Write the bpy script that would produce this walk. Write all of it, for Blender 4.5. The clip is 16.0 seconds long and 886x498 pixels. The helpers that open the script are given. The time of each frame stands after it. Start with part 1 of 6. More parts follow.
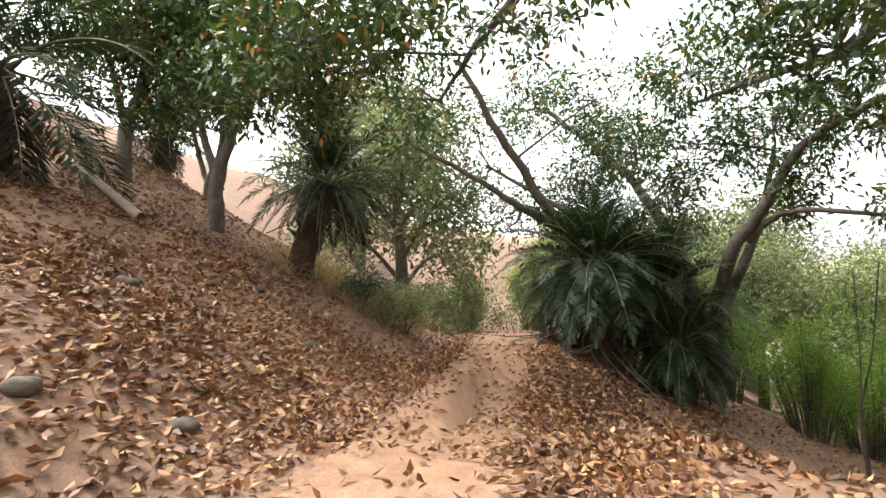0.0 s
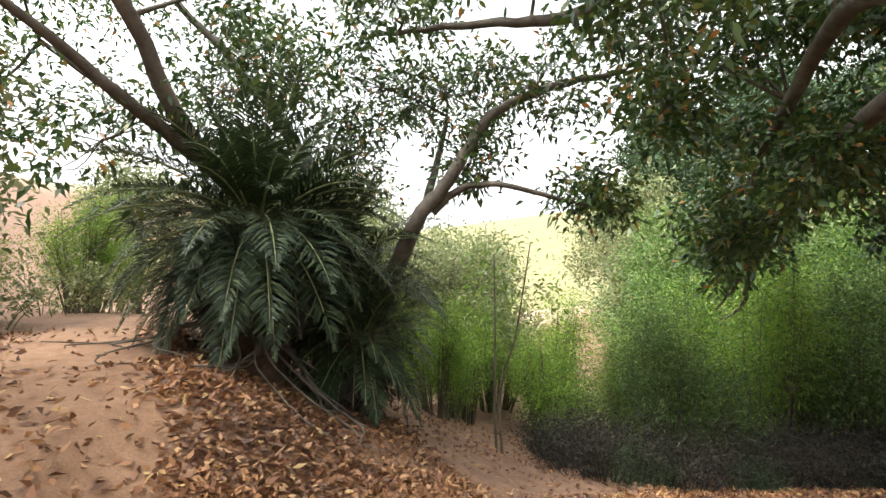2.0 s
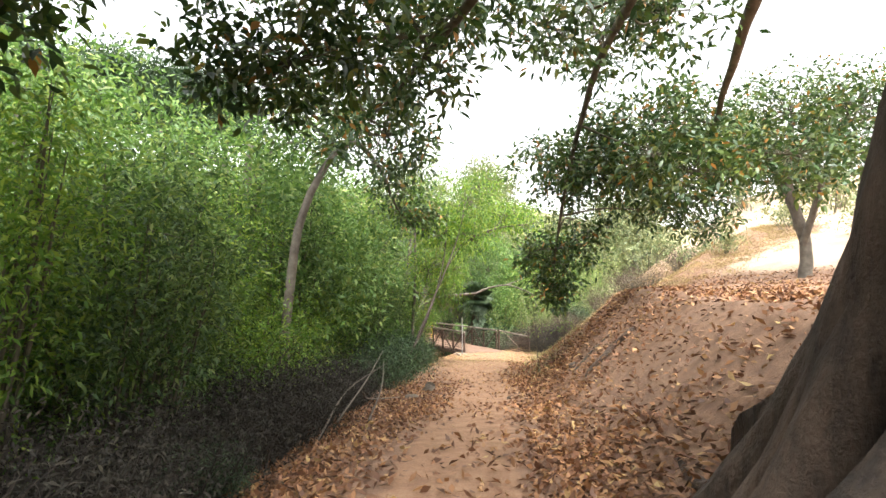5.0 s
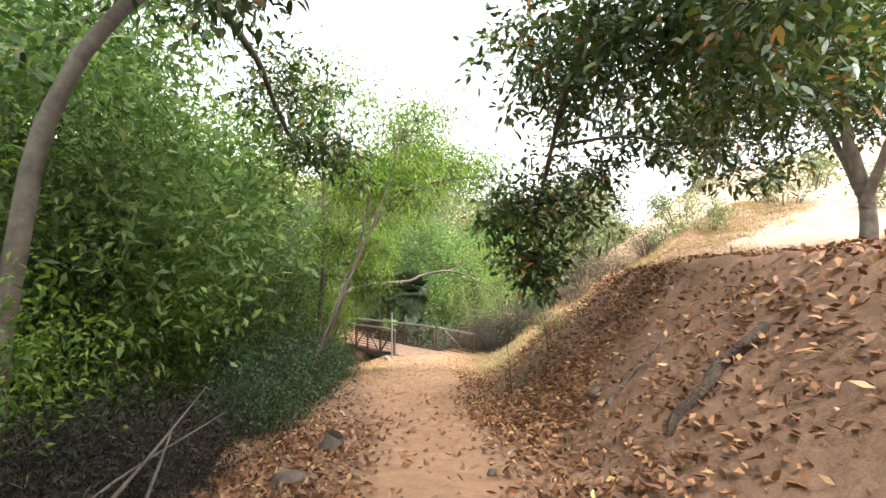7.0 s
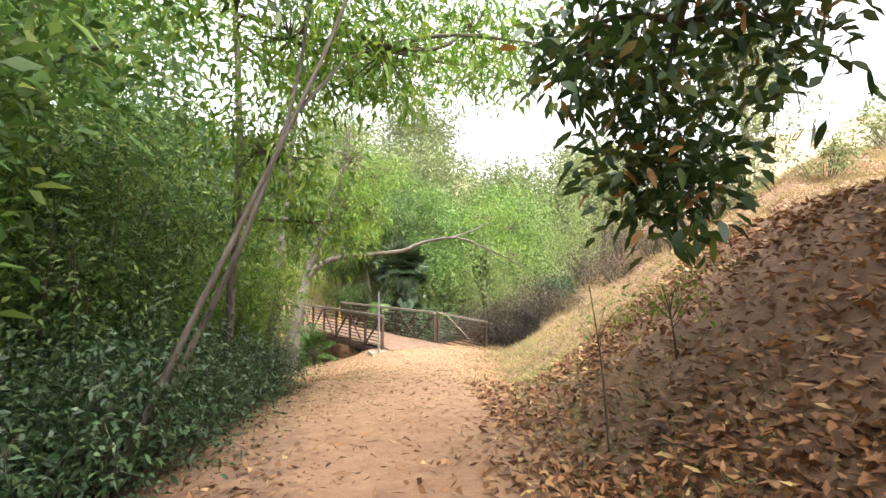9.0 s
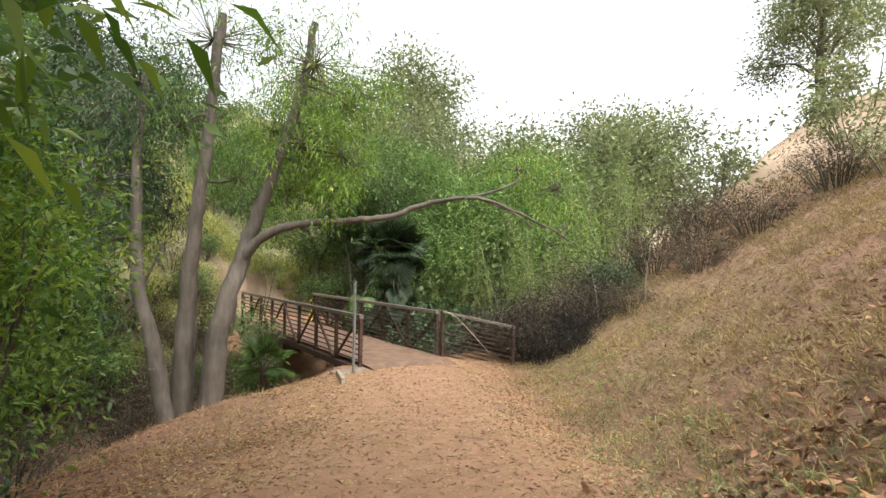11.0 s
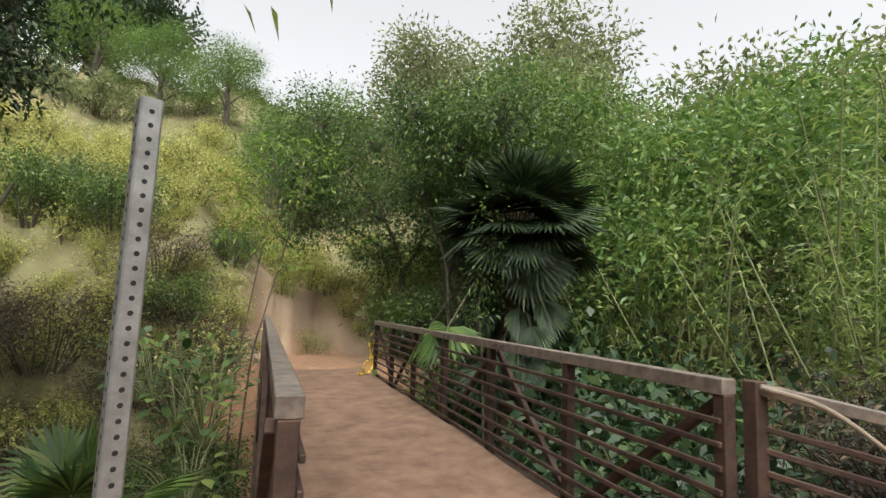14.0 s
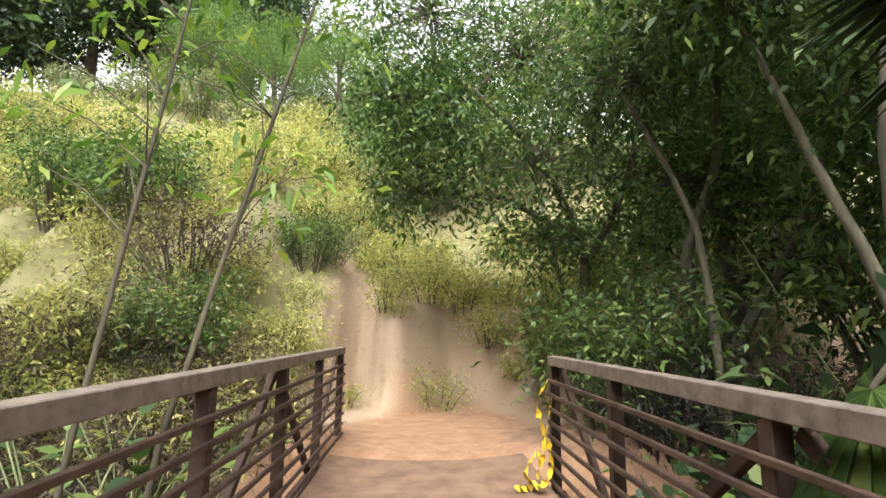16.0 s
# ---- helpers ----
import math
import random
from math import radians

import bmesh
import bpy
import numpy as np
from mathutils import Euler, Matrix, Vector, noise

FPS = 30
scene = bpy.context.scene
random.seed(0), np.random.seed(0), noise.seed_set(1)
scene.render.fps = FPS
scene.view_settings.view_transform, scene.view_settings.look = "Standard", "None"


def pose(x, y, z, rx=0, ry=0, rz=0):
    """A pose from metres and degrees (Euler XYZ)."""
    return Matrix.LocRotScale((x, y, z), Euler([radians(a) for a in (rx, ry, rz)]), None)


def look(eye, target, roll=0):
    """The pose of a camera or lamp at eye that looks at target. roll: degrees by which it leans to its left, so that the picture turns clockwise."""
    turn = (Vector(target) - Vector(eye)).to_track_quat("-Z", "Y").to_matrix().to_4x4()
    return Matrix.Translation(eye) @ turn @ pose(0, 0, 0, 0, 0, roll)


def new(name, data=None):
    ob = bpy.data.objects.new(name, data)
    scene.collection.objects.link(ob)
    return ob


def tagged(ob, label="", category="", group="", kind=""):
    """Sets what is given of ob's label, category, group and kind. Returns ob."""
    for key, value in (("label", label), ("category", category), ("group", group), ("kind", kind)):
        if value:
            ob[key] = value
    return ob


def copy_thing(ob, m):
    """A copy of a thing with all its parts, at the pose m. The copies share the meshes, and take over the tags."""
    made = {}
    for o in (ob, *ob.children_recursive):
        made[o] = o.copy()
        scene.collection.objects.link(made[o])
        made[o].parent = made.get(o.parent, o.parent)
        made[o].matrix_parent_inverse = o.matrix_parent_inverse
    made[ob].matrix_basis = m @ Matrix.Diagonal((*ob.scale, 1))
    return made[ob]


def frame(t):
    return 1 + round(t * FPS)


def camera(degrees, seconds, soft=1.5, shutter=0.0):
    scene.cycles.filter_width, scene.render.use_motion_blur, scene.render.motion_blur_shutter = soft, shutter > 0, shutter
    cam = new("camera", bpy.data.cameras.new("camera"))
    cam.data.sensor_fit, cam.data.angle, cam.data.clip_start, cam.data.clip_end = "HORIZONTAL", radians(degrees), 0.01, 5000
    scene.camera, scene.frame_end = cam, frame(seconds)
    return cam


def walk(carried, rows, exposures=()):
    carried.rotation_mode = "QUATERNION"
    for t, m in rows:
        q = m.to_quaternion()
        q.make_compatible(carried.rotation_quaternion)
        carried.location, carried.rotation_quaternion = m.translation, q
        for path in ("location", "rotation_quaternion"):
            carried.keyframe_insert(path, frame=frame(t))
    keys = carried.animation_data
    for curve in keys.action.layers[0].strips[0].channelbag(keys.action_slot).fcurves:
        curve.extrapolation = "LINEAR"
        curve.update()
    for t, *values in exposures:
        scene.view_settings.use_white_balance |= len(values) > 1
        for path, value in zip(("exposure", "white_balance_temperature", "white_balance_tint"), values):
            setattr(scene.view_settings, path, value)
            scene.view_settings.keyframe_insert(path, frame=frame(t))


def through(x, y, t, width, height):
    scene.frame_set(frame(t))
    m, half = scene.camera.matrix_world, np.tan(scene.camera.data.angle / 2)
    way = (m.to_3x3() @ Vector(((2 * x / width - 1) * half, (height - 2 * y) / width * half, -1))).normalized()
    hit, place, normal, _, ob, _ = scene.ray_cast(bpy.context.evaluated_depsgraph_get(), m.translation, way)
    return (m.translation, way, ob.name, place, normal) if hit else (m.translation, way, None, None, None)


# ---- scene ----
cam = camera(82.0, 16.0)
PATH = [
    (0, (-5.55, -26.074, 3.95), (-7.506, -26.395, 4.211), 0.0),
    (0.5, (-6.4, -26.408, 4.05), (-8.385, -26.463, 4.287), 0.0),
    (1, (-7.396, -26.728, 4.15), (-9.349, -26.345, 4.352), 0.0),
    (1.5, (-8.322, -26.859, 4.2), (-10.085, -25.927, 4.346), 0.0),
    (2, (-9.168, -26.85, 4.2), (-10.734, -25.612, 4.333), 0.0),
    (2.5, (-9.891, -26.659, 4.15), (-11.164, -25.12, 4.262), 0.0),
    (3, (-10.563, -26.167, 4.0), (-11.448, -24.377, 4.112), 0.0),
    (3.5, (-10.998, -25.201, 3.7), (-11.449, -23.256, 3.815), 0.0),
    (4, (-11.282, -24.001, 3.35), (-11.234, -22.005, 3.479), 0.0),
    (4.5, (-11.33, -22.644, 3.04), (-10.802, -20.72, 3.183), 0.0),
    (4.7, (-11.35, -22.101, 2.93), (-10.637, -20.239, 3.09), 0.0),
    (6.8, (-9.354, -17.496, 2.563), (-8.252, -15.834, 2.718), -0.4),
    (7, (-9.112, -17.094, 2.525), (-8.01, -15.431, 2.672), -0.4),
    (7.5, (-8.506, -16.088, 2.428), (-7.407, -14.422, 2.558), -0.4),
    (8, (-7.876, -15.113, 2.329), (-6.774, -13.449, 2.449), -0.3),
    (8.5, (-7.252, -14.134, 2.231), (-6.152, -12.467, 2.341), -0.3),
    (9, (-6.64, -13.175, 2.106), (-5.537, -11.509, 2.205), -0.2),
    (9.5, (-6.009, -12.245, 1.998), (-4.903, -10.582, 2.101), -0.0),
    (9.7, (-5.757, -11.873, 1.955), (-4.65, -10.21, 2.059), 0.1),
    (11.8, (-3.113, -6.964, 1.806), (-1.975, -5.321, 1.86), 1.1),
    (12, (-2.78, -6.506, 1.732), (-1.679, -4.838, 1.801), 1.1),
    (12.5, (-1.931, -5.336, 1.543), (-0.927, -3.61, 1.648), 1.0),
    (13, (-1.173, -4.126, 1.385), (-0.284, -2.341, 1.537), 1.0),
    (13.5, (-0.556, -2.833, 1.26), (0.21, -0.996, 1.465), 1.4),
    (14, (-0.094, -1.588, 1.212), (0.556, 0.289, 1.445), 2.2),
    (14.5, (0.262, -0.52, 1.18), (0.775, 1.397, 1.42), 2.6),
    (15, (0.505, 0.86, 1.124), (0.856, 2.809, 1.397), 3.5),
    (15.5, (0.727, 2.29, 1.116), (0.945, 4.257, 1.407), 2.5),
    (16, (0.864, 3.649, 1.104), (0.941, 5.62, 1.433), 0.8),
]
walk(cam, [(t, look(eye, target, roll)) for t, eye, target, roll in PATH], [(0, 0.25), (2.0, 0.32), (3.5, 0.45), (4.7, 0.75), (7, 0.55), (9.7, 0.7), (11.8, -0.8), (13, -0.72), (15, -0.4), (16, 0.15)])

# ---- light ----
world = bpy.data.worlds.new("world")
scene.world = world
world.use_nodes = True
wn = world.node_tree.nodes
sky = wn.new("ShaderNodeTexSky")
sky.sky_type, sky.sun_disc = "NISHITA", False
sky.sun_elevation, sky.sun_rotation = radians(58), radians(190)
sky.air_density, sky.dust_density, sky.ozone_density = 1.0, 6.0, 1.0
haze = wn.new("ShaderNodeHueSaturation")
haze.inputs["Saturation"].default_value = 0.1
haze.inputs["Value"].default_value = 3.7
world.node_tree.links.new(sky.outputs[0], haze.inputs["Color"])
world.node_tree.links.new(haze.outputs[0], wn["Background"].inputs[0])
wn["Background"].inputs[1].default_value = 0.15
sun = new("sun", bpy.data.lights.new("sun", "SUN"))
sun.data.energy, sun.data.angle, sun.data.color = 0.8, radians(20), (1.0, 0.95, 0.86)
sun.matrix_world = look((0, 0, 0), (math.sin(radians(10)) * 0.53, math.cos(radians(10)) * 0.53, -0.85))


# ---- materials ----
def material(name):
    m = bpy.data.materials.new(name)
    m.use_nodes = True
    return m, m.node_tree.nodes, m.node_tree.links, m.node_tree.nodes["Principled BSDF"]


def ramp(nodes, stops):
    r = nodes.new("ShaderNodeValToRGB")
    e = r.color_ramp.elements
    while len(e) < len(stops):
        e.new(0.5)
    for el, (p, c) in zip(e, stops):
        el.position, el.color = p, (*c, 1)
    return r


def noise_tex(nodes, links, scale, detail=5.0, rough=0.6, coord="Object", stretch=None):
    n = nodes.new("ShaderNodeTexNoise")
    n.inputs["Scale"].default_value, n.inputs["Detail"].default_value, n.inputs["Roughness"].default_value = scale, detail, rough
    c = nodes.new("ShaderNodeTexCoord")
    out = c.outputs[coord]
    if stretch:
        mp = nodes.new("ShaderNodeMapping")
        mp.inputs["Scale"].default_value = stretch
        links.new(out, mp.inputs[0])
        out = mp.outputs[0]
    links.new(out, n.inputs["Vector"])
    return n


def mixed(nodes, links, a, b, fac, mode="MIX"):
    m = nodes.new("ShaderNodeMix")
    m.data_type, m.blend_type = "RGBA", mode
    for sock, v in ((0, fac), (6, a), (7, b)):
        if hasattr(v, "links"):
            links.new(v, m.inputs[sock])
        elif sock == 0:
            m.inputs[0].default_value = v
        else:
            m.inputs[sock].default_value = (*v, 1)
    return m.outputs[2]


def bump(nodes, links, height, strength, distance, bsdf):
    b = nodes.new("ShaderNodeBump")
    b.inputs["Strength"].default_value, b.inputs["Distance"].default_value = strength, distance
    links.new(height, b.inputs["Height"])
    links.new(b.outputs[0], bsdf.inputs["Normal"])


def leaf_material(name, stops, through=0.45, rough=0.5):
    """Leaves that differ one from another; some light passes through the blade."""
    m, nodes, links, bsdf = material(name)
    geo = nodes.new("ShaderNodeNewGeometry")
    r = ramp(nodes, stops)
    links.new(geo.outputs["Random Per Island"], r.inputs[0])
    # tone patches vary at random, widened to stand in for shading between clumps
    n = noise_tex(nodes, links, 0.7, 3)
    clump_shade = ramp(nodes, [(0.3, (0.6, 0.62, 0.62)), (0.7, (1.28, 1.26, 1.12))])
    links.new(n.outputs[0], clump_shade.inputs[0])
    col = mixed(nodes, links, r.outputs[0], clump_shade.outputs[0], 0.8, "MULTIPLY")
    links.new(col, bsdf.inputs["Base Color"])
    bsdf.inputs["Roughness"].default_value = rough
    tr = nodes.new("ShaderNodeBsdfTranslucent")
    warm = mixed(nodes, links, col, (1.0, 1.0, 0.45), 0.25, "MULTIPLY")
    links.new(warm, tr.inputs["Color"])
    mx = nodes.new("ShaderNodeMixShader")
    mx.inputs[0].default_value = through
    links.new(bsdf.outputs[0], mx.inputs[1])
    links.new(tr.outputs[0], mx.inputs[2])
    links.new(mx.outputs[0], nodes["Material Output"].inputs[0])
    return m


def bark_material(name, dark, light, scale=6.0, stretch=(1, 1, 0.25), depth=0.02, rough=0.85):
    m, nodes, links, bsdf = material(name)
    n = noise_tex(nodes, links, scale, 8, 0.65, stretch=stretch)
    fine = noise_tex(nodes, links, scale * 9, 4, 0.7)
    blot = noise_tex(nodes, links, 1.3, 3)
    r = ramp(nodes, [(0.3, dark), (0.72, light)])
    links.new(n.outputs[0], r.inputs[0])
    r2 = ramp(nodes, [(0.35, (0.65, 0.63, 0.6)), (0.65, (1.15, 1.15, 1.15))])
    links.new(blot.outputs[0], r2.inputs[0])
    links.new(mixed(nodes, links, r.outputs[0], r2.outputs[0], 0.85, "MULTIPLY"), bsdf.inputs["Base Color"])
    bsdf.inputs["Roughness"].default_value = rough
    h = nodes.new("ShaderNodeMath")
    h.operation = "ADD"
    links.new(n.outputs[0], h.inputs[0])
    h2 = nodes.new("ShaderNodeMath")
    h2.operation = "MULTIPLY"
    h2.inputs[1].default_value = 0.3
    links.new(fine.outputs[0], h2.inputs[0])
    links.new(h2.outputs[0], h.inputs[1])
    bump(nodes, links, h.outputs[0], 0.9, depth, bsdf)
    return m


FIG_LEAF = leaf_material("fig_leaf", [(0.0, (0.025, 0.062, 0.020)), (0.45, (0.052, 0.106, 0.027)), (0.8, (0.099, 0.150, 0.034)), (0.955, (0.175, 0.213, 0.048)), (0.965, (0.372, 0.188, 0.048))], 0.24, 0.35)
WILLOW_LEAF = leaf_material("willow_leaf", [(0.0, (0.062, 0.132, 0.033)), (0.5, (0.123, 0.224, 0.054)), (0.85, (0.209, 0.316, 0.080)), (1.0, (0.319, 0.369, 0.121))], 0.4)
SHRUB_LEAF = leaf_material("shrub_leaf", [(0.0, (0.030, 0.068, 0.020)), (0.45, (0.079, 0.150, 0.038)), (0.85, (0.161, 0.247, 0.056)), (1.0, (0.247, 0.300, 0.090))], 0.36)
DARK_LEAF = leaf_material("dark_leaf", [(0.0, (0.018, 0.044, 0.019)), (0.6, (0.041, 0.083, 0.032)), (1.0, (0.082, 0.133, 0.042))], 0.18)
OAK_LEAF = leaf_material("oak_leaf", [(0.0, (0.033, 0.075, 0.024)), (0.55, (0.077, 0.149, 0.040)), (0.9, (0.165, 0.253, 0.061)), (1.0, (0.275, 0.341, 0.088))], 0.4)
BRIGHT_LEAF = leaf_material("bright_leaf", [(0.0, (0.072, 0.168, 0.021)), (0.5, (0.156, 0.284, 0.037)), (1.0, (0.325, 0.413, 0.063))], 0.45)
CANE_LEAF = leaf_material("cane_leaf", [(0.0, (0.13, 0.2, 0.05)), (0.5, (0.22, 0.31, 0.085)), (1.0, (0.38, 0.42, 0.15))], 0.5)
PALE_LEAF = leaf_material("pale_leaf", [(0.0, (0.112, 0.151, 0.067)), (0.5, (0.196, 0.235, 0.112)), (1.0, (0.336, 0.336, 0.179))], 0.4)
PALM_LEAF = leaf_material("palm_leaf", [(0.0, (0.013, 0.030, 0.013)), (0.6, (0.030, 0.057, 0.021)), (1.0, (0.070, 0.099, 0.034))], 0.15, 0.6)
# near-black tones paint the shadow inside the palms' hanging skirts
SHADED_DEAD_FROND = leaf_material("shaded_dead_frond", [(0.0, (0.010, 0.008, 0.005)), (0.6, (0.024, 0.020, 0.013)), (1.0, (0.084, 0.065, 0.043))], 0.1, 0.8)
LITTER = leaf_material("litter_leaf", [(0.0, (0.086, 0.038, 0.020)), (0.4, (0.190, 0.083, 0.039)), (0.75, (0.322, 0.155, 0.069)), (0.95, (0.437, 0.253, 0.121)), (1.0, (0.575, 0.414, 0.184))], 0.1, 0.6)
# dead twigs, darkened so their colour carries the shade under the thicket
SHADE_BRUSH = leaf_material("shade_brush", [(0.0, (0.012, 0.010, 0.007)), (0.6, (0.026, 0.022, 0.015)), (1.0, (0.06, 0.052, 0.034))], 0.05, 0.9)
STRAW = leaf_material("dry_grass", [(0.0, (0.187, 0.128, 0.060)), (0.5, (0.323, 0.238, 0.111)), (1.0, (0.468, 0.383, 0.204))], 0.3, 0.8)
GREEN_GRASS = leaf_material("green_grass", [(0.0, (0.115, 0.172, 0.057)), (0.6, (0.230, 0.299, 0.115)), (1.0, (0.414, 0.414, 0.196))], 0.35, 0.7)
BRUSH = leaf_material("dry_brush", [(0.0, (0.045, 0.032, 0.022)), (0.6, (0.10, 0.072, 0.048)), (1.0, (0.2, 0.155, 0.1))], 0.15, 0.9)
SLOPE_LEAF = leaf_material("slope_leaf", [(0.0, (0.211, 0.231, 0.069)), (0.45, (0.379, 0.405, 0.119)), (0.85, (0.560, 0.560, 0.196)), (1.0, (0.644, 0.532, 0.265))], 0.45, 0.7)
FIG_BARK = bark_material("fig_bark", (0.02, 0.013, 0.009), (0.15, 0.103, 0.072), 3.4, (2.6, 2.6, 0.45), 0.11)
LIMB_BARK = bark_material("limb_bark", (0.06, 0.05, 0.04), (0.19, 0.165, 0.13), 5.0, (1, 1, 1), 0.02)
WILLOW_BARK = bark_material("willow_bark", (0.055, 0.044, 0.034), (0.165, 0.138, 0.11), 7.0, (1, 1, 0.2), 0.02)
STEM_BARK = bark_material("stem_bark", (0.05, 0.045, 0.03), (0.16, 0.14, 0.09), 10.0, (1, 1, 0.4), 0.006)
# wood of the same brush, darkened for that shade too
SHADE_WOOD = bark_material("shade_wood", (0.015, 0.011, 0.008), (0.06, 0.045, 0.032), 9.0, (1, 1, 0.4), 0.006)
DRY_WOOD = bark_material("dry_wood", (0.22, 0.17, 0.12), (0.45, 0.38, 0.30), 8.0, (1, 1, 0.4), 0.008)
PALM_BARK = bark_material("palm_bark", (0.035, 0.022, 0.014), (0.14, 0.09, 0.055), 9.0, (1, 1, 2.0), 0.05)
CANE = bark_material("cane", (0.10, 0.13, 0.05), (0.26, 0.28, 0.12), 5.0, (1, 1, 0.2), 0.003, 0.6)


def soil_material():
    """Bare trodden earth, leaf mould, pale soil and green weeds, laid by where each lies on the ground."""
    m, nodes, links, bsdf = material("soil")
    big = noise_tex(nodes, links, 0.6, 6, 0.6)
    mid = noise_tex(nodes, links, 5.0, 8, 0.7)
    fine = noise_tex(nodes, links, 60.0, 4, 0.7)
    earth = ramp(nodes, [(0.25, (0.19, 0.10, 0.055)), (0.5, (0.30, 0.17, 0.097)), (0.8, (0.42, 0.265, 0.165))])
    links.new(mid.outputs[0], earth.inputs[0])
    mould = ramp(nodes, [(0.25, (0.125, 0.073, 0.046)), (0.5, (0.225, 0.132, 0.082)), (0.75, (0.33, 0.2, 0.125))])
    links.new(mid.outputs[0], mould.inputs[0])
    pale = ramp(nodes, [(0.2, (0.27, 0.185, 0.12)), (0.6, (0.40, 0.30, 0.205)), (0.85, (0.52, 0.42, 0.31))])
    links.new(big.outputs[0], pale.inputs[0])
    weed = ramp(nodes, [(0.3, (0.13, 0.135, 0.055)), (0.6, (0.235, 0.225, 0.10)), (0.8, (0.35, 0.30, 0.16))])
    links.new(mid.outputs[0], weed.inputs[0])

    def where(attr):
        a = nodes.new("ShaderNodeAttribute")
        a.attribute_name = attr
        add = nodes.new("ShaderNodeMath")
        add.operation = "MULTIPLY_ADD"
        links.new(mid.outputs[0], add.inputs[0])
        add.inputs[1].default_value = 0.9
        links.new(a.outputs["Fac"], add.inputs[2])
        r = nodes.new("ShaderNodeMapRange")
        r.inputs[1].default_value, r.inputs[2].default_value = 0.75, 1.15
        links.new(add.outputs[0], r.inputs[0])
        return r.outputs[0]

    c = mixed(nodes, links, mould.outputs[0], pale.outputs[0], where("pale_soil"))
    c = mixed(nodes, links, c, weed.outputs[0], where("weeds"))
    c = mixed(nodes, links, c, earth.outputs[0], where("trodden"))
    speck = ramp(nodes, [(0.35, (0.7, 0.68, 0.66)), (0.6, (1.1, 1.1, 1.1))])
    links.new(fine.outputs[0], speck.inputs[0])
    links.new(mixed(nodes, links, c, speck.outputs[0], 0.7, "MULTIPLY"), bsdf.inputs["Base Color"])
    bsdf.inputs["Roughness"].default_value = 0.95
    h = nodes.new("ShaderNodeMath")
    h.operation = "MULTIPLY_ADD"
    links.new(fine.outputs[0], h.inputs[0])
    h.inputs[1].default_value = 0.25
    links.new(mid.outputs[0], h.inputs[2])
    bump(nodes, links, h.outputs[0], 0.8, 0.04, bsdf)
    return m


SOIL = soil_material()


def plain_material(name, a, b, scale, rough=0.7, metal=0.0, depth=0.003):
    m, nodes, links, bsdf = material(name)
    n = noise_tex(nodes, links, scale, 7, 0.65)
    r = ramp(nodes, [(0.35, a), (0.65, b)])
    links.new(n.outputs[0], r.inputs[0])
    links.new(r.outputs[0], bsdf.inputs["Base Color"])
    bsdf.inputs["Roughness"].default_value, bsdf.inputs["Metallic"].default_value = rough, metal
    bump(nodes, links, n.outputs[0], 0.5, depth, bsdf)
    return m


RUST = plain_material("weathered_steel", (0.04, 0.024, 0.018), (0.105, 0.062, 0.044), 9.0, 0.75, 0.25)
RUST_TOP = plain_material("pale_steel", (0.12, 0.095, 0.078), (0.25, 0.205, 0.17), 14.0, 0.6, 0.2)
GALV = plain_material("galvanised_steel", (0.22, 0.22, 0.21), (0.36, 0.36, 0.35), 20.0, 0.5, 0.6)
HOLE = plain_material("hole_shadow", (0.012, 0.012, 0.012), (0.02, 0.02, 0.02), 20.0, 0.9)
CONCRETE = plain_material("concrete", (0.17, 0.135, 0.11), (0.28, 0.23, 0.19), 6.0, 0.9, 0.0, 0.006)
TAPE = plain_material("yellow_tape", (0.65, 0.42, 0.02), (0.8, 0.56, 0.04), 12.0, 0.45)
STONE = plain_material("stone", (0.06, 0.046, 0.034), (0.125, 0.098, 0.074), 9.0, 0.9, 0.0, 0.02)
GRAFFITI = plain_material("scrawl", (0.03, 0.025, 0.025), (0.05, 0.04, 0.04), 30.0, 0.6)
SILT = plain_material("deck_silt", (0.125, 0.072, 0.044), (0.225, 0.138, 0.09), 3.5, 0.95, 0.0, 0.012)


# ---- mesh helpers ----
rng = np.random.default_rng(7)


def mesh_from(name, verts, faces):
    """A mesh from arrays; faces is an array of quads or of triangles."""
    me = bpy.data.meshes.new(name)
    verts, faces = np.asarray(verts, np.float32), np.asarray(faces, np.int32)
    n, k = faces.shape
    me.vertices.add(len(verts))
    me.vertices.foreach_set("co", verts.ravel())
    me.loops.add(n * k)
    me.loops.foreach_set("vertex_index", faces.ravel())
    me.polygons.add(n)
    me.polygons.foreach_set("loop_start", np.arange(n, dtype=np.int32) * k)
    me.update(calc_edges=True)
    return me


def part(name, me, mat, parent=None, label="", smooth=False):
    """Links a mesh (or a bmesh, which it frees) as one object under a thing or a part."""
    if isinstance(me, bmesh.types.BMesh):
        bm, me = me, bpy.data.meshes.new(name)
        bm.to_mesh(me)
        bm.free()
    if mat and not me.materials:
        me.materials.append(mat)
    if smooth:
        me.polygons.foreach_set("use_smooth", np.ones(len(me.polygons), bool))
    ob = new(name, me)
    if parent:
        ob.parent = parent
    return tagged(ob, label)


def thing(name, place, label, category, group="", kind=""):
    ob = new(name)
    ob.location = place
    ob.empty_display_size = 0.2
    return tagged(ob, label, category, group, kind)


def unit(v):
    return v / np.maximum(np.linalg.norm(v, axis=-1, keepdims=True), 1e-9)


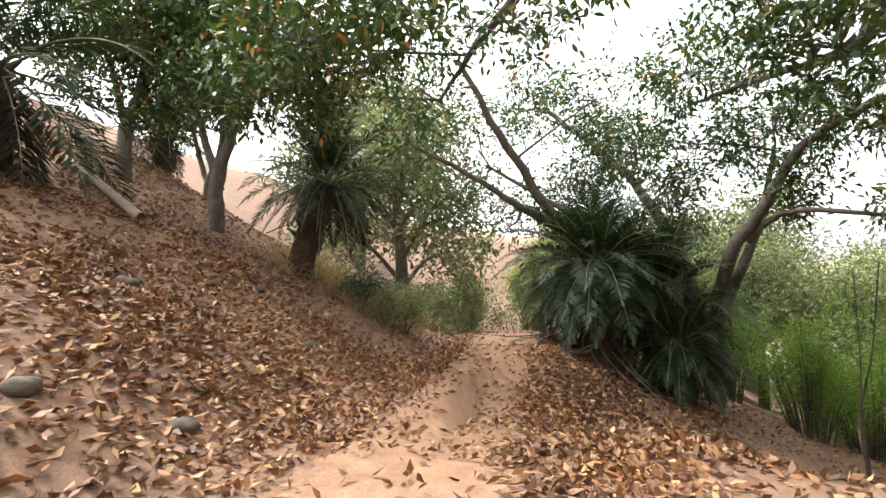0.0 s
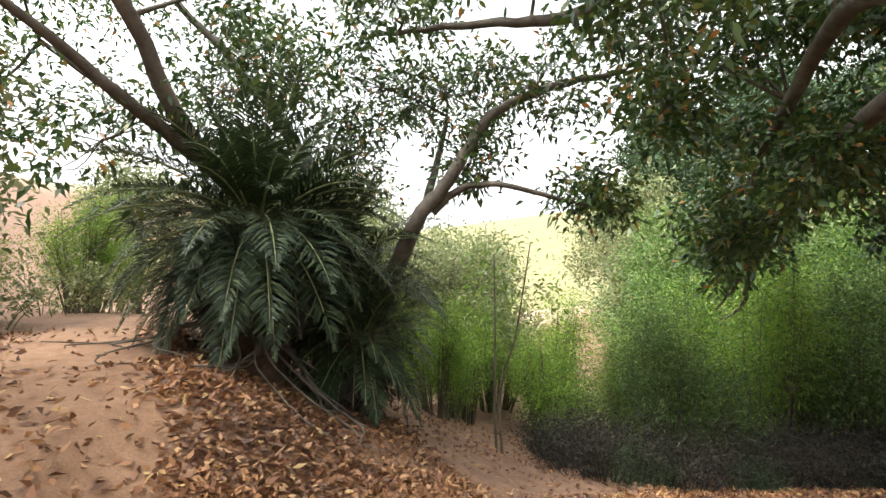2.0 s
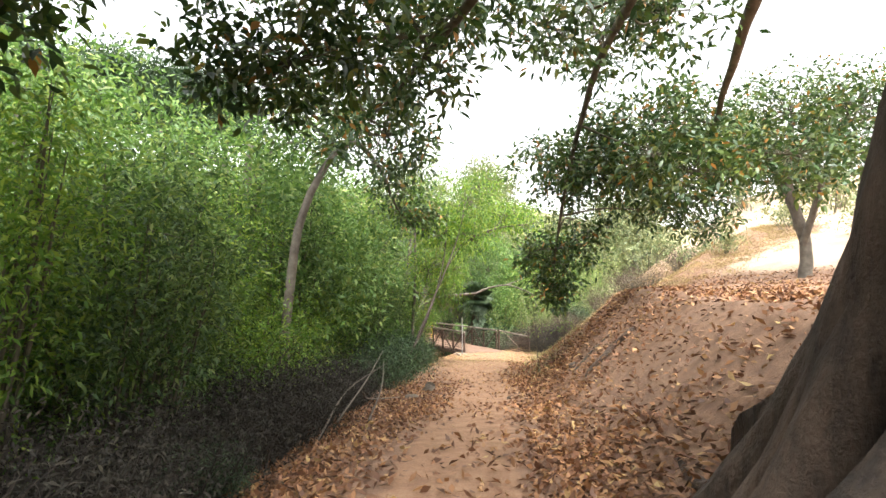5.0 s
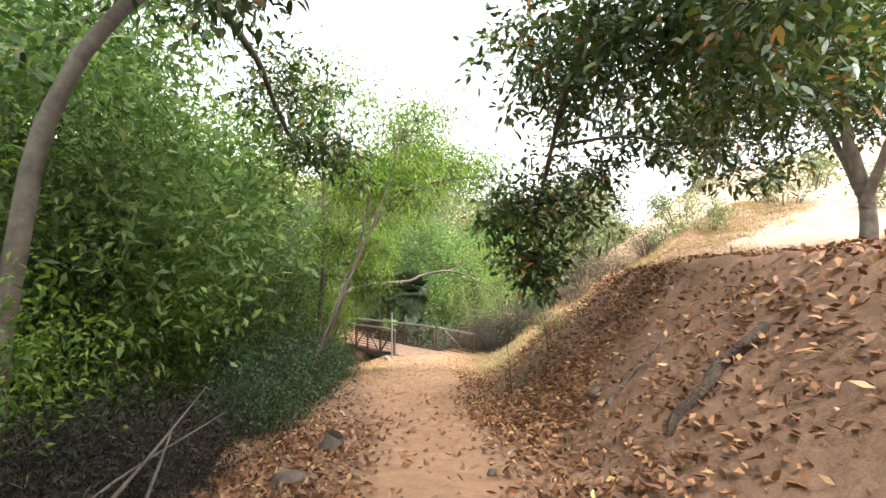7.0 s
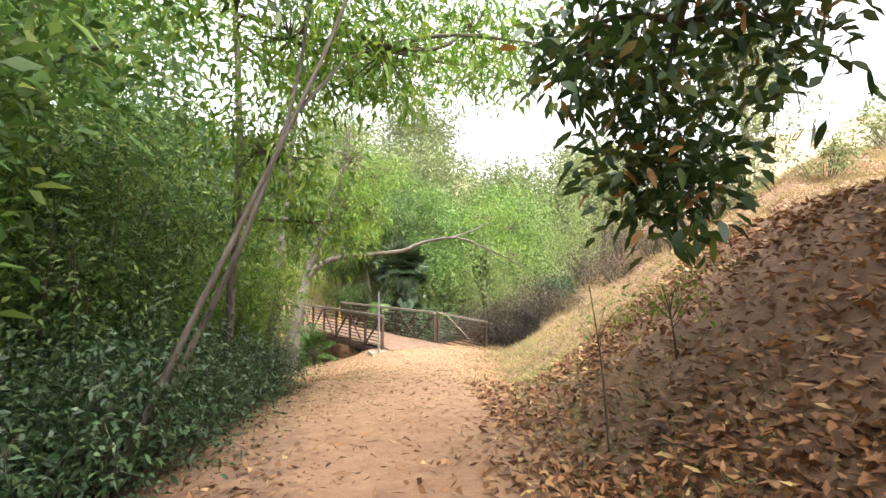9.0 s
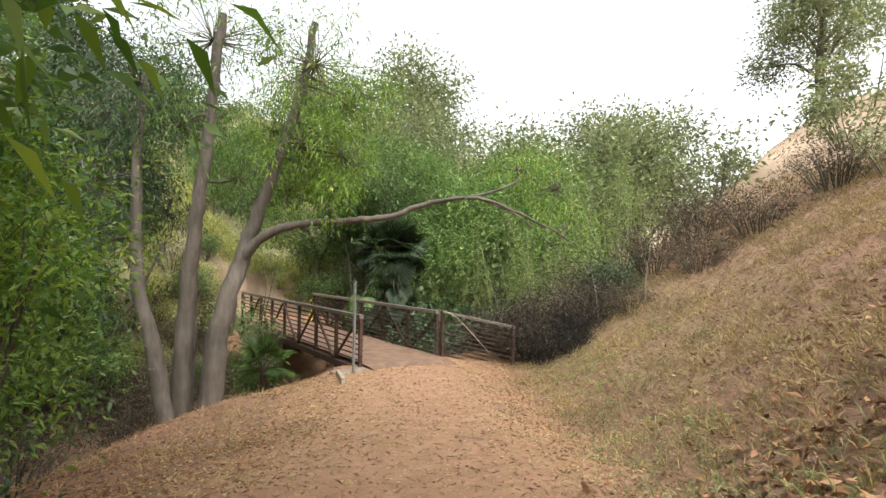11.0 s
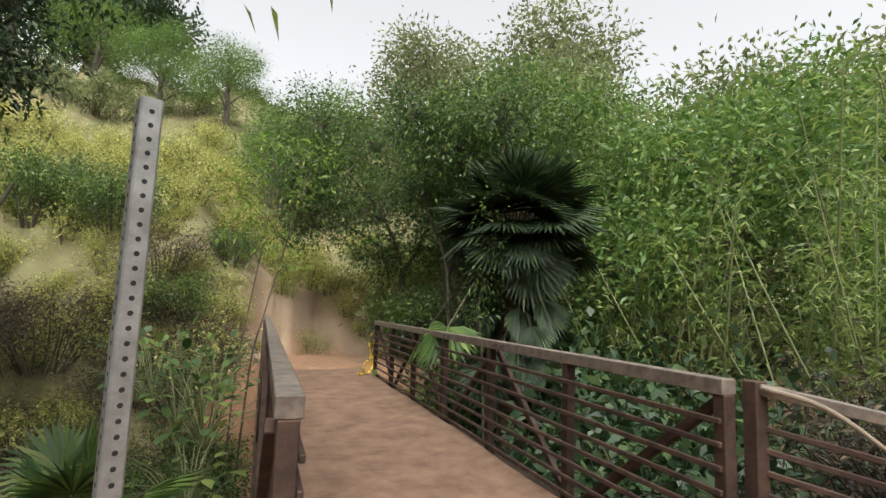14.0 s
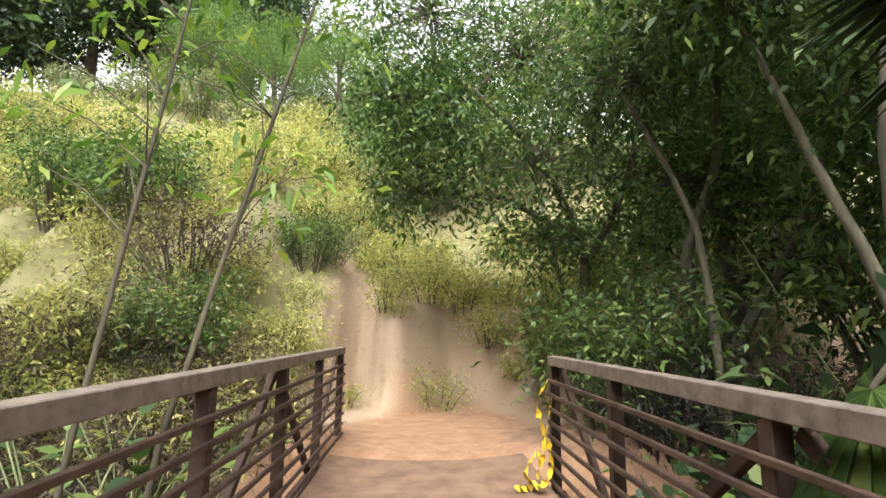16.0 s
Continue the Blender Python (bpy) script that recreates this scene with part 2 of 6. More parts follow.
def spline(pts, steps=6):
    """A smooth curve through points."""
    p = np.asarray(pts, float)
    p = np.vstack([2 * p[0] - p[1], p, 2 * p[-1] - p[-2]])
    out = []
    for i in range(1, len(p) - 2):
        for s in np.linspace(0, 1, steps, endpoint=False):
            a, b, c, d = p[i - 1], p[i], p[i + 1], p[i + 2]
            out.append(0.5 * (2 * b + (c - a) * s + (2 * a - 5 * b + 4 * c - d) * s**2 + (3 * b - a - 3 * c + d) * s**3))
    return np.array(out + [p[-2]])


class Tubes:
    """Gathers round tapered limbs into one mesh."""

    def __init__(self, sides=7):
        self.v, self.f, self.n, self.sides = [], [], 0, sides

    def add(self, pts, r0, r1, sides=None, lump=0.0):
        pts = np.asarray(pts, float)
        k, m = sides or self.sides, len(pts)
        t = unit(np.gradient(pts, axis=0))
        ref = np.where(np.abs(t[:, 2:3]) > 0.92, [[1.0, 0, 0]], [[0, 0, 1.0]])
        a = unit(np.cross(t, ref))
        for i in range(1, m):
            a[i] = a[i - 1] - t[i] * (a[i - 1] @ t[i])
        a = unit(a)
        b = np.cross(t, a)
        r = np.linspace(r0, r1, m)
        ang = np.arange(k) * 2 * np.pi / k
        rr = r[:, None] * (1 + lump * rng.normal(size=(m, k)))
        ring = pts[:, None] + rr[..., None] * (np.cos(ang)[None, :, None] * a[:, None] + np.sin(ang)[None, :, None] * b[:, None])
        i, j = np.meshgrid(np.arange(m - 1), np.arange(k), indexing="ij")
        q = np.stack([i * k + j, i * k + (j + 1) % k, (i + 1) * k + (j + 1) % k, (i + 1) * k + j], -1).reshape(-1, 4)
        self.v.append(ring.reshape(-1, 3))
        self.f.append(q + self.n)
        self.n += m * k
        return self

    def mesh(self, name):
        return mesh_from(name, np.concatenate(self.v), np.concatenate(self.f))


class Leaves:
    """Gathers leaf blades, each folded along its rib."""

    def __init__(self, fine=False):
        self.v, self.fine = [], fine

    def add(self, base, way, normal, length, width, fold=0.2, droop=0.0):
        base, way = np.atleast_2d(base), unit(np.atleast_2d(way))
        side = unit(np.cross(way, np.atleast_2d(normal)))
        up = np.cross(side, way)
        length, width = np.broadcast_to(length, len(base))[:, None], np.broadcast_to(width, len(base))[:, None]
        mid = base + way * length * 0.45 + up * width * fold
        tip = base + way * length
        tip[:, 2] -= (droop * length)[:, 0]
        if self.fine:
            a, b = base * 0.74 + tip * 0.26 + up * width * fold, base * 0.36 + tip * 0.64 + up * width * fold
            b[:, 2] += (droop * length * 0.3)[:, 0]
            self.v.append(np.stack([base, a + side * width * 0.42, b + side * width * 0.45, tip, b - side * width * 0.45, a - side * width * 0.42], 1))
        else:
            self.v.append(np.stack([base, mid + side * width / 2, tip, mid - side * width / 2], 1))
        return self

    def mesh(self, name):
        v = np.concatenate(self.v).reshape(-1, 3)
        return mesh_from(name, v, np.arange(len(v)).reshape(-1, 6 if self.fine else 4))


def random_ways(n, up=0.0, flat=1.0):
    w = rng.normal(size=(n, 3))
    w[:, 2] = w[:, 2] * flat + up
    return unit(w)


def box(bm, x0, x1, y0, y1, z0, z1, bevel=0.0, m=None):
    """A box, its edges eased."""
    made = bmesh.ops.create_cube(bm, size=1.0)
    bmesh.ops.transform(bm, verts=made["verts"], matrix=Matrix.LocRotScale(((x0 + x1) / 2, (y0 + y1) / 2, (z0 + z1) / 2), None, (abs(x1 - x0), abs(y1 - y0), abs(z1 - z0))))
    if bevel:
        edges = list({e for v in made["verts"] for e in v.link_edges})
        bmesh.ops.bevel(bm, geom=edges, offset=bevel, segments=1, affect="EDGES")
    if m:
        bmesh.ops.transform(bm, verts=list(bm.verts), matrix=m)
    return bm


def bar(a, b, w, h, bevel=0.004):
    """A square bar from a to b, w wide and h high."""
    a, b = Vector(a), Vector(b)
    d = b - a
    bm = box(bmesh.new(), -w / 2, w / 2, 0, d.length, -h / 2, h / 2, bevel)
    side = Vector((d.y, -d.x, 0))
    side = side.normalized() if side.length > 1e-6 else Vector((1, 0, 0))
    along = d.normalized()
    up = side.cross(along)
    bmesh.ops.transform(bm, verts=list(bm.verts), matrix=Matrix((side, along, up)).transposed().to_4x4())
    bmesh.ops.translate(bm, verts=list(bm.verts), vec=a)
    return bm


# ---- ground ----
# trail lines: x, y and height of the trodden surface
UPPER = np.array([(40, -14, 1.8), (14, -22, 2.2), (6, -24.3, 2.45), (-2, -25.3, 2.6), (-5.5, -26.1, 2.75), (-7.4, -26.7, 2.92), (-9.2, -26.85, 3.0), (-12, -26.8, 3.12), (-16.5, -26.4, 3.6), (-22, -25.2, 3.45), (-30, -22, 3.0), (-60, -10, 2.5)])
LOWER = np.array([(-8.6, -26.9, 3.0), (-9.9, -26.65, 2.95), (-10.56, -26.17, 2.8), (-11, -25.2, 2.5), (-11.28, -24, 2.15), (-11.38, -22.5, 1.83), (-10.65, -19.9, 1.56), (-9.35, -17.5, 1.4), (-7.98, -15.27, 1.17), (-6, -12.25, 0.8), (-4.5, -9.6, 0.68), (-3.1, -7, 0.6), (-1.95, -5.36, 0.36), (-1.16, -4.1, 0.2), (-0.56, -2.83, 0.08), (0.1, -1.6, 0.0), (0.94, -0.2, -0.04), (0.94, 8.2, -0.04), (0.9, 9.8, -0.02), (1.3, 10.4, 0.0)])


def along(line, x, y):
    """Signed distance to a trail (positive to its right), its height there and the nearest point's y."""
    best = np.full(x.shape, 1e9)
    sign, z, py = np.zeros(x.shape), np.zeros(x.shape), np.zeros(x.shape)
    for (ax, ay, az), (bx, by, bz) in zip(line, line[1:]):
        dx, dy = bx - ax, by - ay
        s = np.clip(((x - ax) * dx + (y - ay) * dy) / (dx * dx + dy * dy), 0, 1)
        d = np.hypot(x - ax - s * dx, y - ay - s * dy)
        near = d < best
        best = np.where(near, d, best)
        sign = np.where(near, np.sign((x - ax) * dy - (y - ay) * dx), sign)
        z, py = np.where(near, az + s * (bz - az), z), np.where(near, ay + s * dy, py)
    return best * np.where(sign == 0, 1, sign), z, py


def ease(a, b, v):
    s = np.clip((v - a) / (b - a), 0, 1)
    return s * s * (3 - 2 * s)


def waves(x, y):
    return 0.05 * np.sin(1.7 * x + 0.6 * y) * np.sin(1.3 * y - 0.5 * x + 1) + 0.03 * np.sin(4.1 * x + 2) * np.sin(3.7 * y + 0.7 * x) + 0.25 * np.sin(0.31 * x + 1.2) * np.sin(0.27 * y)


def height(x, y, soft=True):
    x, y = np.asarray(x, float), np.asarray(y, float)
    da, za, _ = along(UPPER, x, y)
    db, zb, yb = along(LOWER, x, y)
    dl, dr, south = np.abs(db), np.abs(db), -da
    # hillside above the upper trail
    s = np.maximum(south - 0.95 - 3.0 * (1 - ease(-20, -16, x)), 0)
    hill_s = za + np.where(s < 0.8, 0.42 * s * s, 0.27 + 0.56 * (s - 0.8)) - 0.004 * np.maximum(s - 6, 0) ** 2 * (s < 40)
    hill_s = np.minimum(hill_s, za + 16 + 0.02 * s)
    # bank to the right of the lower trail, up to the shoulder of the upper one
    edge = np.interp(yb, [-26, -24, -20, -12, -8, -4, 0], [0.6, 1.0, 0.9, 0.9, 1.1, 2.0, 2.5])
    r = np.maximum(dr - edge, 0)
    steep = np.interp(yb, [-25, -21, -12, -8, -3, 0], [0.5, 0.75, 0.98, 0.8, 0.6, 0.55])
    bank = zb + steep * np.where(r < 0.5, r * r, r - 0.25)
    shoulder = za + 0.02 * np.maximum(np.abs(da) - 1, 0) + 0.30 * np.maximum(x - 1.5, 0) - 0.05 * np.maximum(x - 16, 0) + 1.1 * ease(-9, -3, y) * ease(2, 5, x)
    east = np.minimum(bank, shoulder)
    # gully to the left
    def fall(d):
        d = np.maximum(d - 1.25, 0)
        return 0.24 * np.minimum(d, 2.6) + 0.5 * np.clip(d - 2.6, 0, 2.2)
    def drop_off(d):
        return 0.47 * np.clip(d - 0.95, 0, 3.2) + 0.5 * np.clip(d - 4.15, 0, 1.5)
    far = np.minimum(np.abs(da), dl)
    low = zb - fall(dl)
    west = low + (np.maximum(low, za - drop_off(np.abs(da)) - 0.4 * np.maximum(np.abs(da) - 5.65, 0)) - low) * ease(0.6, 3.0, dl) + 0.42 * np.maximum(far - 12, 0) - 0.12 * np.maximum(far - 30, 0) - 0.28 * np.maximum(far - 60, 0)
    h = np.where(da < 0, hill_s, np.where((db > 0) & (y < 9), east, west))
    # creek bed under the bridge
    bed = ease(0.25, 1.3, y) * (1 - ease(7.3, 8.5, y)) * (1 - ease(9, 14, np.abs(x - 1)))
    h = np.where((da > 0) & (y > -1) & (y < 9), np.minimum(h, 0.9) * (1 - bed) + np.minimum(h, -1.75) * bed, h)
    # far side: cut bank, then the brushy slope
    n = y - 10.6 - 0.5 * np.sin(0.9 * x) + 0.28 * np.sin(2.7 * x + 1) * np.sin(1.9 * x + 0.4 * y) + 0.1 * np.sin(6.1 * x + y) - 0.16 * np.maximum(x - 2, 0) + 2.0 * (1 - ease(-2.0, -0.1, x)) 
    rill = 0.35 * np.abs(np.sin(2.1 * x + 0.6)) + 0.2 * np.abs(np.sin(4.7 * x + 0.8 * y)) - 0.35 * np.exp(-((x + 0.15) / 0.3) ** 2)
    face = ease(-1.3, -0.4, x)
    cut = 1.6 * (face * ease(0.05, 0.85, n + rill - 0.3) + (1 - face) * ease(-0.6, 3.2, n)) + 0.62 * np.maximum(n - 1.0, 0) - 0.0055 * np.maximum(n - 8, 0) ** 2 * (n < 60)
    cut = np.minimum(cut, 15 + 0.0 * n)
    h = np.where((y > 8.5) & (da > 0), np.maximum(cut, np.where(n > 0, h * 0 - 9, np.minimum(h, 0.15 + 0.2 * np.maximum(np.abs(x - 1) - 2, 0)))), h)
    if soft:
        w = np.minimum(ease(0.5, 2.0, np.abs(da)), ease(0.5, 2.0, dl))
        h = h + waves(x, y) * (0.12 + 0.88 * w)
    return h


def at_ground(x, y, sink=0.0):
    return float(height(np.array([x]), np.array([y]))[0]) - sink


def axis(lo, hi, step, far):
    """Even steps over the place walked, then longer and longer ones out to the horizon."""
    ins = np.arange(lo, hi + step / 2, step)
    out = np.geomspace(step * 2, far, 34)
    return np.concatenate([lo - out[::-1], ins, hi + out])


gx, gy = axis(-24, 12, 0.16, 900), axis(-36, 16, 0.16, 900)
X, Y = np.meshgrid(gx, gy, indexing="ij")
Z = height(X, Y)
i, j = np.meshgrid(np.arange(len(gx) - 1), np.arange(len(gy) - 1), indexing="ij")
ny = len(gy)
me = mesh_from("ground", np.stack([X, Y, Z], -1).reshape(-1, 3), np.stack([i * ny + j, (i + 1) * ny + j, (i + 1) * ny + j + 1, i * ny + j + 1], -1).reshape(-1, 4))
DA, _, _ = along(UPPER, X, Y)
DB, _, YB = along(LOWER, X, Y)
half = np.interp(YB, [-30, -23, -19, -12, -8, -4, 0, 8, 9, 12], [0.2, 0.25, 0.42, 0.5, 1.1, 1.6, 1.7, 1.7, 0.8, 0.8])
trodden = np.maximum(1 - ease(0.3, 0.95, np.abs(DA)), 1 - ease(half * 0.6, half * 1.7, np.abs(DB)))
pale_mask = np.clip(0.1 * ease(2.6, 6, DB) * ease(-13, -9, Y) + (0.75 - 0.45 * ease(12, 15, Y)) * ease(9.2, 10.4, Y) + ease(18, 28, -DB) * (DA > 0) + ease(2, 6, X) * (DA > 0) * (1 - 0.75 * ease(-12, -8.5, Y) * (1 - ease(9, 14, X))) + ease(22, 40, -DA), 0, 1)
weeds = 0.66 * np.clip(1.3 * ease(12, 14, Y) + 1.5 * ease(6.5, 8.5, Y) * (1 - ease(-1.0, -0.2, X)) + 0.6 * ease(1.5, 3.2, DB) * ease(-9, -5, Y) * (1 - ease(5.5, 7.5, DB)) * (DA > 0), 0, 1)
for attr, val in (("trodden", trodden), ("pale_soil", pale_mask), ("weeds", weeds)):
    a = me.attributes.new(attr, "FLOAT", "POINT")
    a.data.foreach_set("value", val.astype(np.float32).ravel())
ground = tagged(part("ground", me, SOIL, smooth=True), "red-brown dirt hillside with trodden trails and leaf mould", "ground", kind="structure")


# ---- bridge ----
RAIL_H = 0.95


def rail_side(bridge, x, y0, y1, out, bays):
    """One side of the bridge: bottom and top chords, posts, diagonals outside, thin rails inside."""
    part("top_chord", bar((x, y0 - 0.03, RAIL_H - 0.035), (x, y1 + 0.03, RAIL_H - 0.035), 0.085, 0.07), RUST_TOP, bridge, "paler steel top rail")
    part("bottom_chord", bar((x + out * 0.03, y0 - 0.05, -0.10), (x + out * 0.03, y1 + 0.05, -0.10), 0.09, 0.13), RUST, bridge)
    step = (y1 - y0) / bays
    post = None
    for k in range(bays + 1):
        y = y0 + k * step
        if post is None:
            post = part("post", bar((x, y, -0.22), (x, y, RAIL_H - 0.07), 0.065, 0.065), RUST, bridge)
        else:
            o = post.copy()
            scene.collection.objects.link(o)
            o.location.y = k * step
        if k < bays:
            a, b = ((y + 0.05, -0.02), (y + step - 0.05, RAIL_H - 0.1)) if k % 2 else ((y + 0.05, RAIL_H - 0.1), (y + step - 0.05, -0.02))
            part("diagonal", bar((x + out * 0.045, a[0], a[1]), (x + out * 0.045, b[0], b[1]), 0.04, 0.05), RUST, bridge)
    for k in range(8):
        z = 0.06 + k * 0.101
        part("rail", bar((x - out * 0.045, y0 - 0.02, z), (x - out * 0.045, y1 + 0.02, z), 0.022, 0.026), RUST, bridge)


bridge = thing("footbridge", (0, 0, 0), "rusty steel truss footbridge with dirt-covered deck over a dry creek", "bridge")
rail_side(bridge, 0.0, 0.0, 9.3, -1, 8)
rail_side(bridge, 1.88, 0.2, 7.6, 1, 6)
for k in range(8):
    y = 0.25 + k * 1.12
    part("floor_beam", bar((0.05, y, -0.2), (1.83, y, -0.2), 0.08, 0.10), RUST, bridge)
plank = None
for k in range(42):
    y = -0.02 + k * 0.2
    if plank is None:
        plank = part("deck_plank", box(bmesh.new(), 0.07, 1.81, -0.092, 0.092, -0.14, -0.06, 0.006), DRY_WOOD, bridge)
    else:
        o = plank.copy()
        scene.collection.objects.link(o)
        o.location.y = y
# silt worn into a hollow over the planks
nx_, ny_ = 14, 70
sx, sy = np.meshgrid(np.linspace(0.055, 1.825, nx_), np.linspace(-0.6, 9.0, ny_), indexing="ij")
sz = -0.012 + 0.012 * np.sin(3 * sx + sy) * np.sin(2.3 * sy) + 0.03 * ((sx - 0.94) / 0.9) ** 4 - 0.07 * (1 - ease(-0.6, -0.25, sy)) - 0.05 * ease(8.6, 9.0, sy)
sv = np.stack([sx, sy, sz], -1).reshape(-1, 3)
ii, jj = np.meshgrid(np.arange(nx_ - 1), np.arange(ny_ - 1), indexing="ij")
q = np.stack([ii * ny_ + jj, (ii + 1) * ny_ + jj, (ii + 1) * ny_ + jj + 1, ii * ny_ + jj + 1], -1).reshape(-1, 4)
low = sv.copy()
low[:, 2] = -0.058
part("deck_surface", mesh_from("deck_surface", np.vstack([sv, low]), np.vstack([q, q[:, ::-1] + len(sv)])), SILT, bridge, "packed red dirt over the planks", True)
# scrawls on the top rails
for x, y0 in ((0.0, 2.6), (0.0, 3.3), (0.0, 4.1), (1.88, 2.3), (1.88, 3.6)):
    t = Tubes(4)
    p = np.array([(x + 0.044 * (1 if x == 0 else -1), y0 + s * 0.28, RAIL_H - 0.035 + 0.022 * math.sin(s * 19) * math.cos(s * 7)) for s in np.linspace(0, 1, 30)])
    t.add(p, 0.004, 0.004)
    part("scrawl", t.mesh("scrawl"), GRAFFITI, bridge, "dark scrawled mark")

abut = thing("bridge_abutment", (0, 0, 0), "worn concrete and timber abutment at the bridge end", "abutment")
part("wing_wall", box(bmesh.new(), -0.62, 0.02, -0.42, -0.06, -1.6, -0.03, 0.02), CONCRETE, abut)
part("cap", box(bmesh.new(), -0.05, 1.95, -0.28, -0.055, -1.6, -0.16, 0.015), CONCRETE, abut)
part("edge_board", bar((-0.62, -0.4, -0.06), (-0.86, -1.2, -0.03), 0.06, 0.22, 0.01), DRY_WOOD, abut, "pale weathered edging board")
abut2 = thing("bridge_abutment", (0, 0, 0), "worn concrete abutment under the far bridge end", "abutment")
part("cap", box(bmesh.new(), -0.1, 2.0, 8.42, 8.8, -1.7, -0.24, 0.015), CONCRETE, abut2)

# fence panel that turns aside from the bridge
fence = thing("fence_panel", (1.97, 0.12, 0), "rusty steel rail fence panel leaning off the bridge end", "fence")
fa, fb = np.array([0.0, 0.0, 0.0]), np.array([0.93, -1.26, -0.25])
for s in (0.0, 0.97):
    p = fa + s * (fb - fa)
    part("post", bar((p[0], p[1], p[2] - 0.5), (p[0], p[1], p[2] + RAIL_H), 0.07, 0.07), RUST, fence)
part("top_rail", bar(fa + (0, 0, RAIL_H - 0.03), fb + (0, 0, RAIL_H - 0.03), 0.06, 0.05), RUST_TOP, fence, "paler top rail")
for k in range(9):
    z = 0.02 + k * 0.092
    part("rail", bar(fa + (0, 0, z), fb + (0, 0, z), 0.02, 0.026), RUST, fence)
t = Tubes(6)
t.add(spline([fa + (0.02, 0.0, 0.93), fa + (0.16, -0.22, 0.85), fa + (0.36, -0.5, 0.55), fa + (0.62, -0.86, 0.1)]), 0.013, 0.008, lump=0.08)
tagged(part("fallen_branch", t.mesh("fallen_branch"), DRY_WOOD, smooth=True), "bare pale dead branch hung across the fence", "branch").location = (1.93, 0.07, 0)

# perforated post
signpost = thing("steel_post", (-0.34, -0.45, at_ground(-0.34, -0.45)), "galvanised perforated square steel sign post without a sign", "post")
pz = 1.61 - signpost.location.z
bm = box(bmesh.new(), -0.021, 0.021, -0.021, 0.021, -0.4, pz, 0.004)
bmesh.ops.rotate(bm, verts=list(bm.verts), cent=(0, 0, 0), matrix=Matrix.Rotation(radians(25), 3, "Z"))
part("shaft", bm, GALV, signpost)
for face in range(4):
    bm = bmesh.new()
    turn = Matrix.Rotation(radians(25 + 90 * face), 4, "Z")
    for k in range(56):
        m = turn @ Matrix.Translation((0, -0.0215, pz - 0.03 - k * 0.0285)) @ Matrix.Rotation(radians(90), 4, "X")
        bmesh.ops.create_circle(bm, cap_ends=True, radius=0.0055, segments=7, matrix=m)
    part("hole_row", bm, HOLE, signpost, "row of punched holes")

# yellow tape tied to the far post
tape = thing("caution_tape", (1.83, 7.6, 0), "yellow plastic tape knotted round the bridge post", "tape")
for n, pts in (("strip", [(0.0, 0, 0.78), (-0.09, -0.02, 0.6), (-0.05, -0.05, 0.36), (-0.1, -0.06, 0.12), (-0.16, -0.1, 0.03), (-0.28, -0.14, 0.03)]), ("strip", [(0.02, -0.03, 0.66), (-0.03, -0.07, 0.4), (-0.01, -0.1, 0.16), (-0.13, -0.2, 0.06), (-0.2, -0.08, 0.12)]), ("strip", [(-0.04, -0.02, 0.2), (-0.12, -0.04, 0.24), (-0.2, -0.1, 0.1), (-0.1, -0.16, 0.05)])):
    c = spline(pts, 8)
    w = np.stack([0.3 * np.sin(np.arange(len(c))), np.cos(0.7 * np.arange(len(c))), 0.5 * np.sin(1.1 * np.arange(len(c)))], -1)
    w = unit(w) * 0.03
    v = np.concatenate([c + w, c - w])
    k = np.arange(len(c) - 1)
    part(n, mesh_from("strip", v, np.stack([k, k + 1, k + 1 + len(c), k + len(c)], -1)), TAPE, tape, smooth=True)


# ---- plants ----
def foliage(leaves, centres, spread, count, length, width, up=0.0, flat=0.9, fold=0.2, droop=0.1):
    """Leaves gathered in tufts round twig ends."""
    c = np.repeat(np.asarray(centres, float), count, axis=0)
    off = rng.normal(size=c.shape) * spread
    way = unit(off * 1.2 / max(spread, 1e-3) * 0.5 + random_ways(len(c), up, flat))
    leaves.add(c + off, way, random_ways(len(c), 0.9), length * rng.uniform(0.65, 1.25, len(c)), width * rng.uniform(0.75, 1.2, len(c)), fold, droop)


def in_mass(centre, radii, n):
    """Points through a lump, more of them near its skin."""
    d = random_ways(n)
    return np.asarray(centre) + d * np.asarray(radii) * (rng.uniform(0.15, 1, (n, 1)) ** 0.45)


def twigs_to(wood, start, tips, r=0.012):
    for tip in tips:
        d = tip - start
        mid = start + d * 0.5 + rng.normal(size=3) * 0.12 * np.linalg.norm(d)
        wood.add(spline([start, mid, tip], 3), r, r * 0.35, 4)


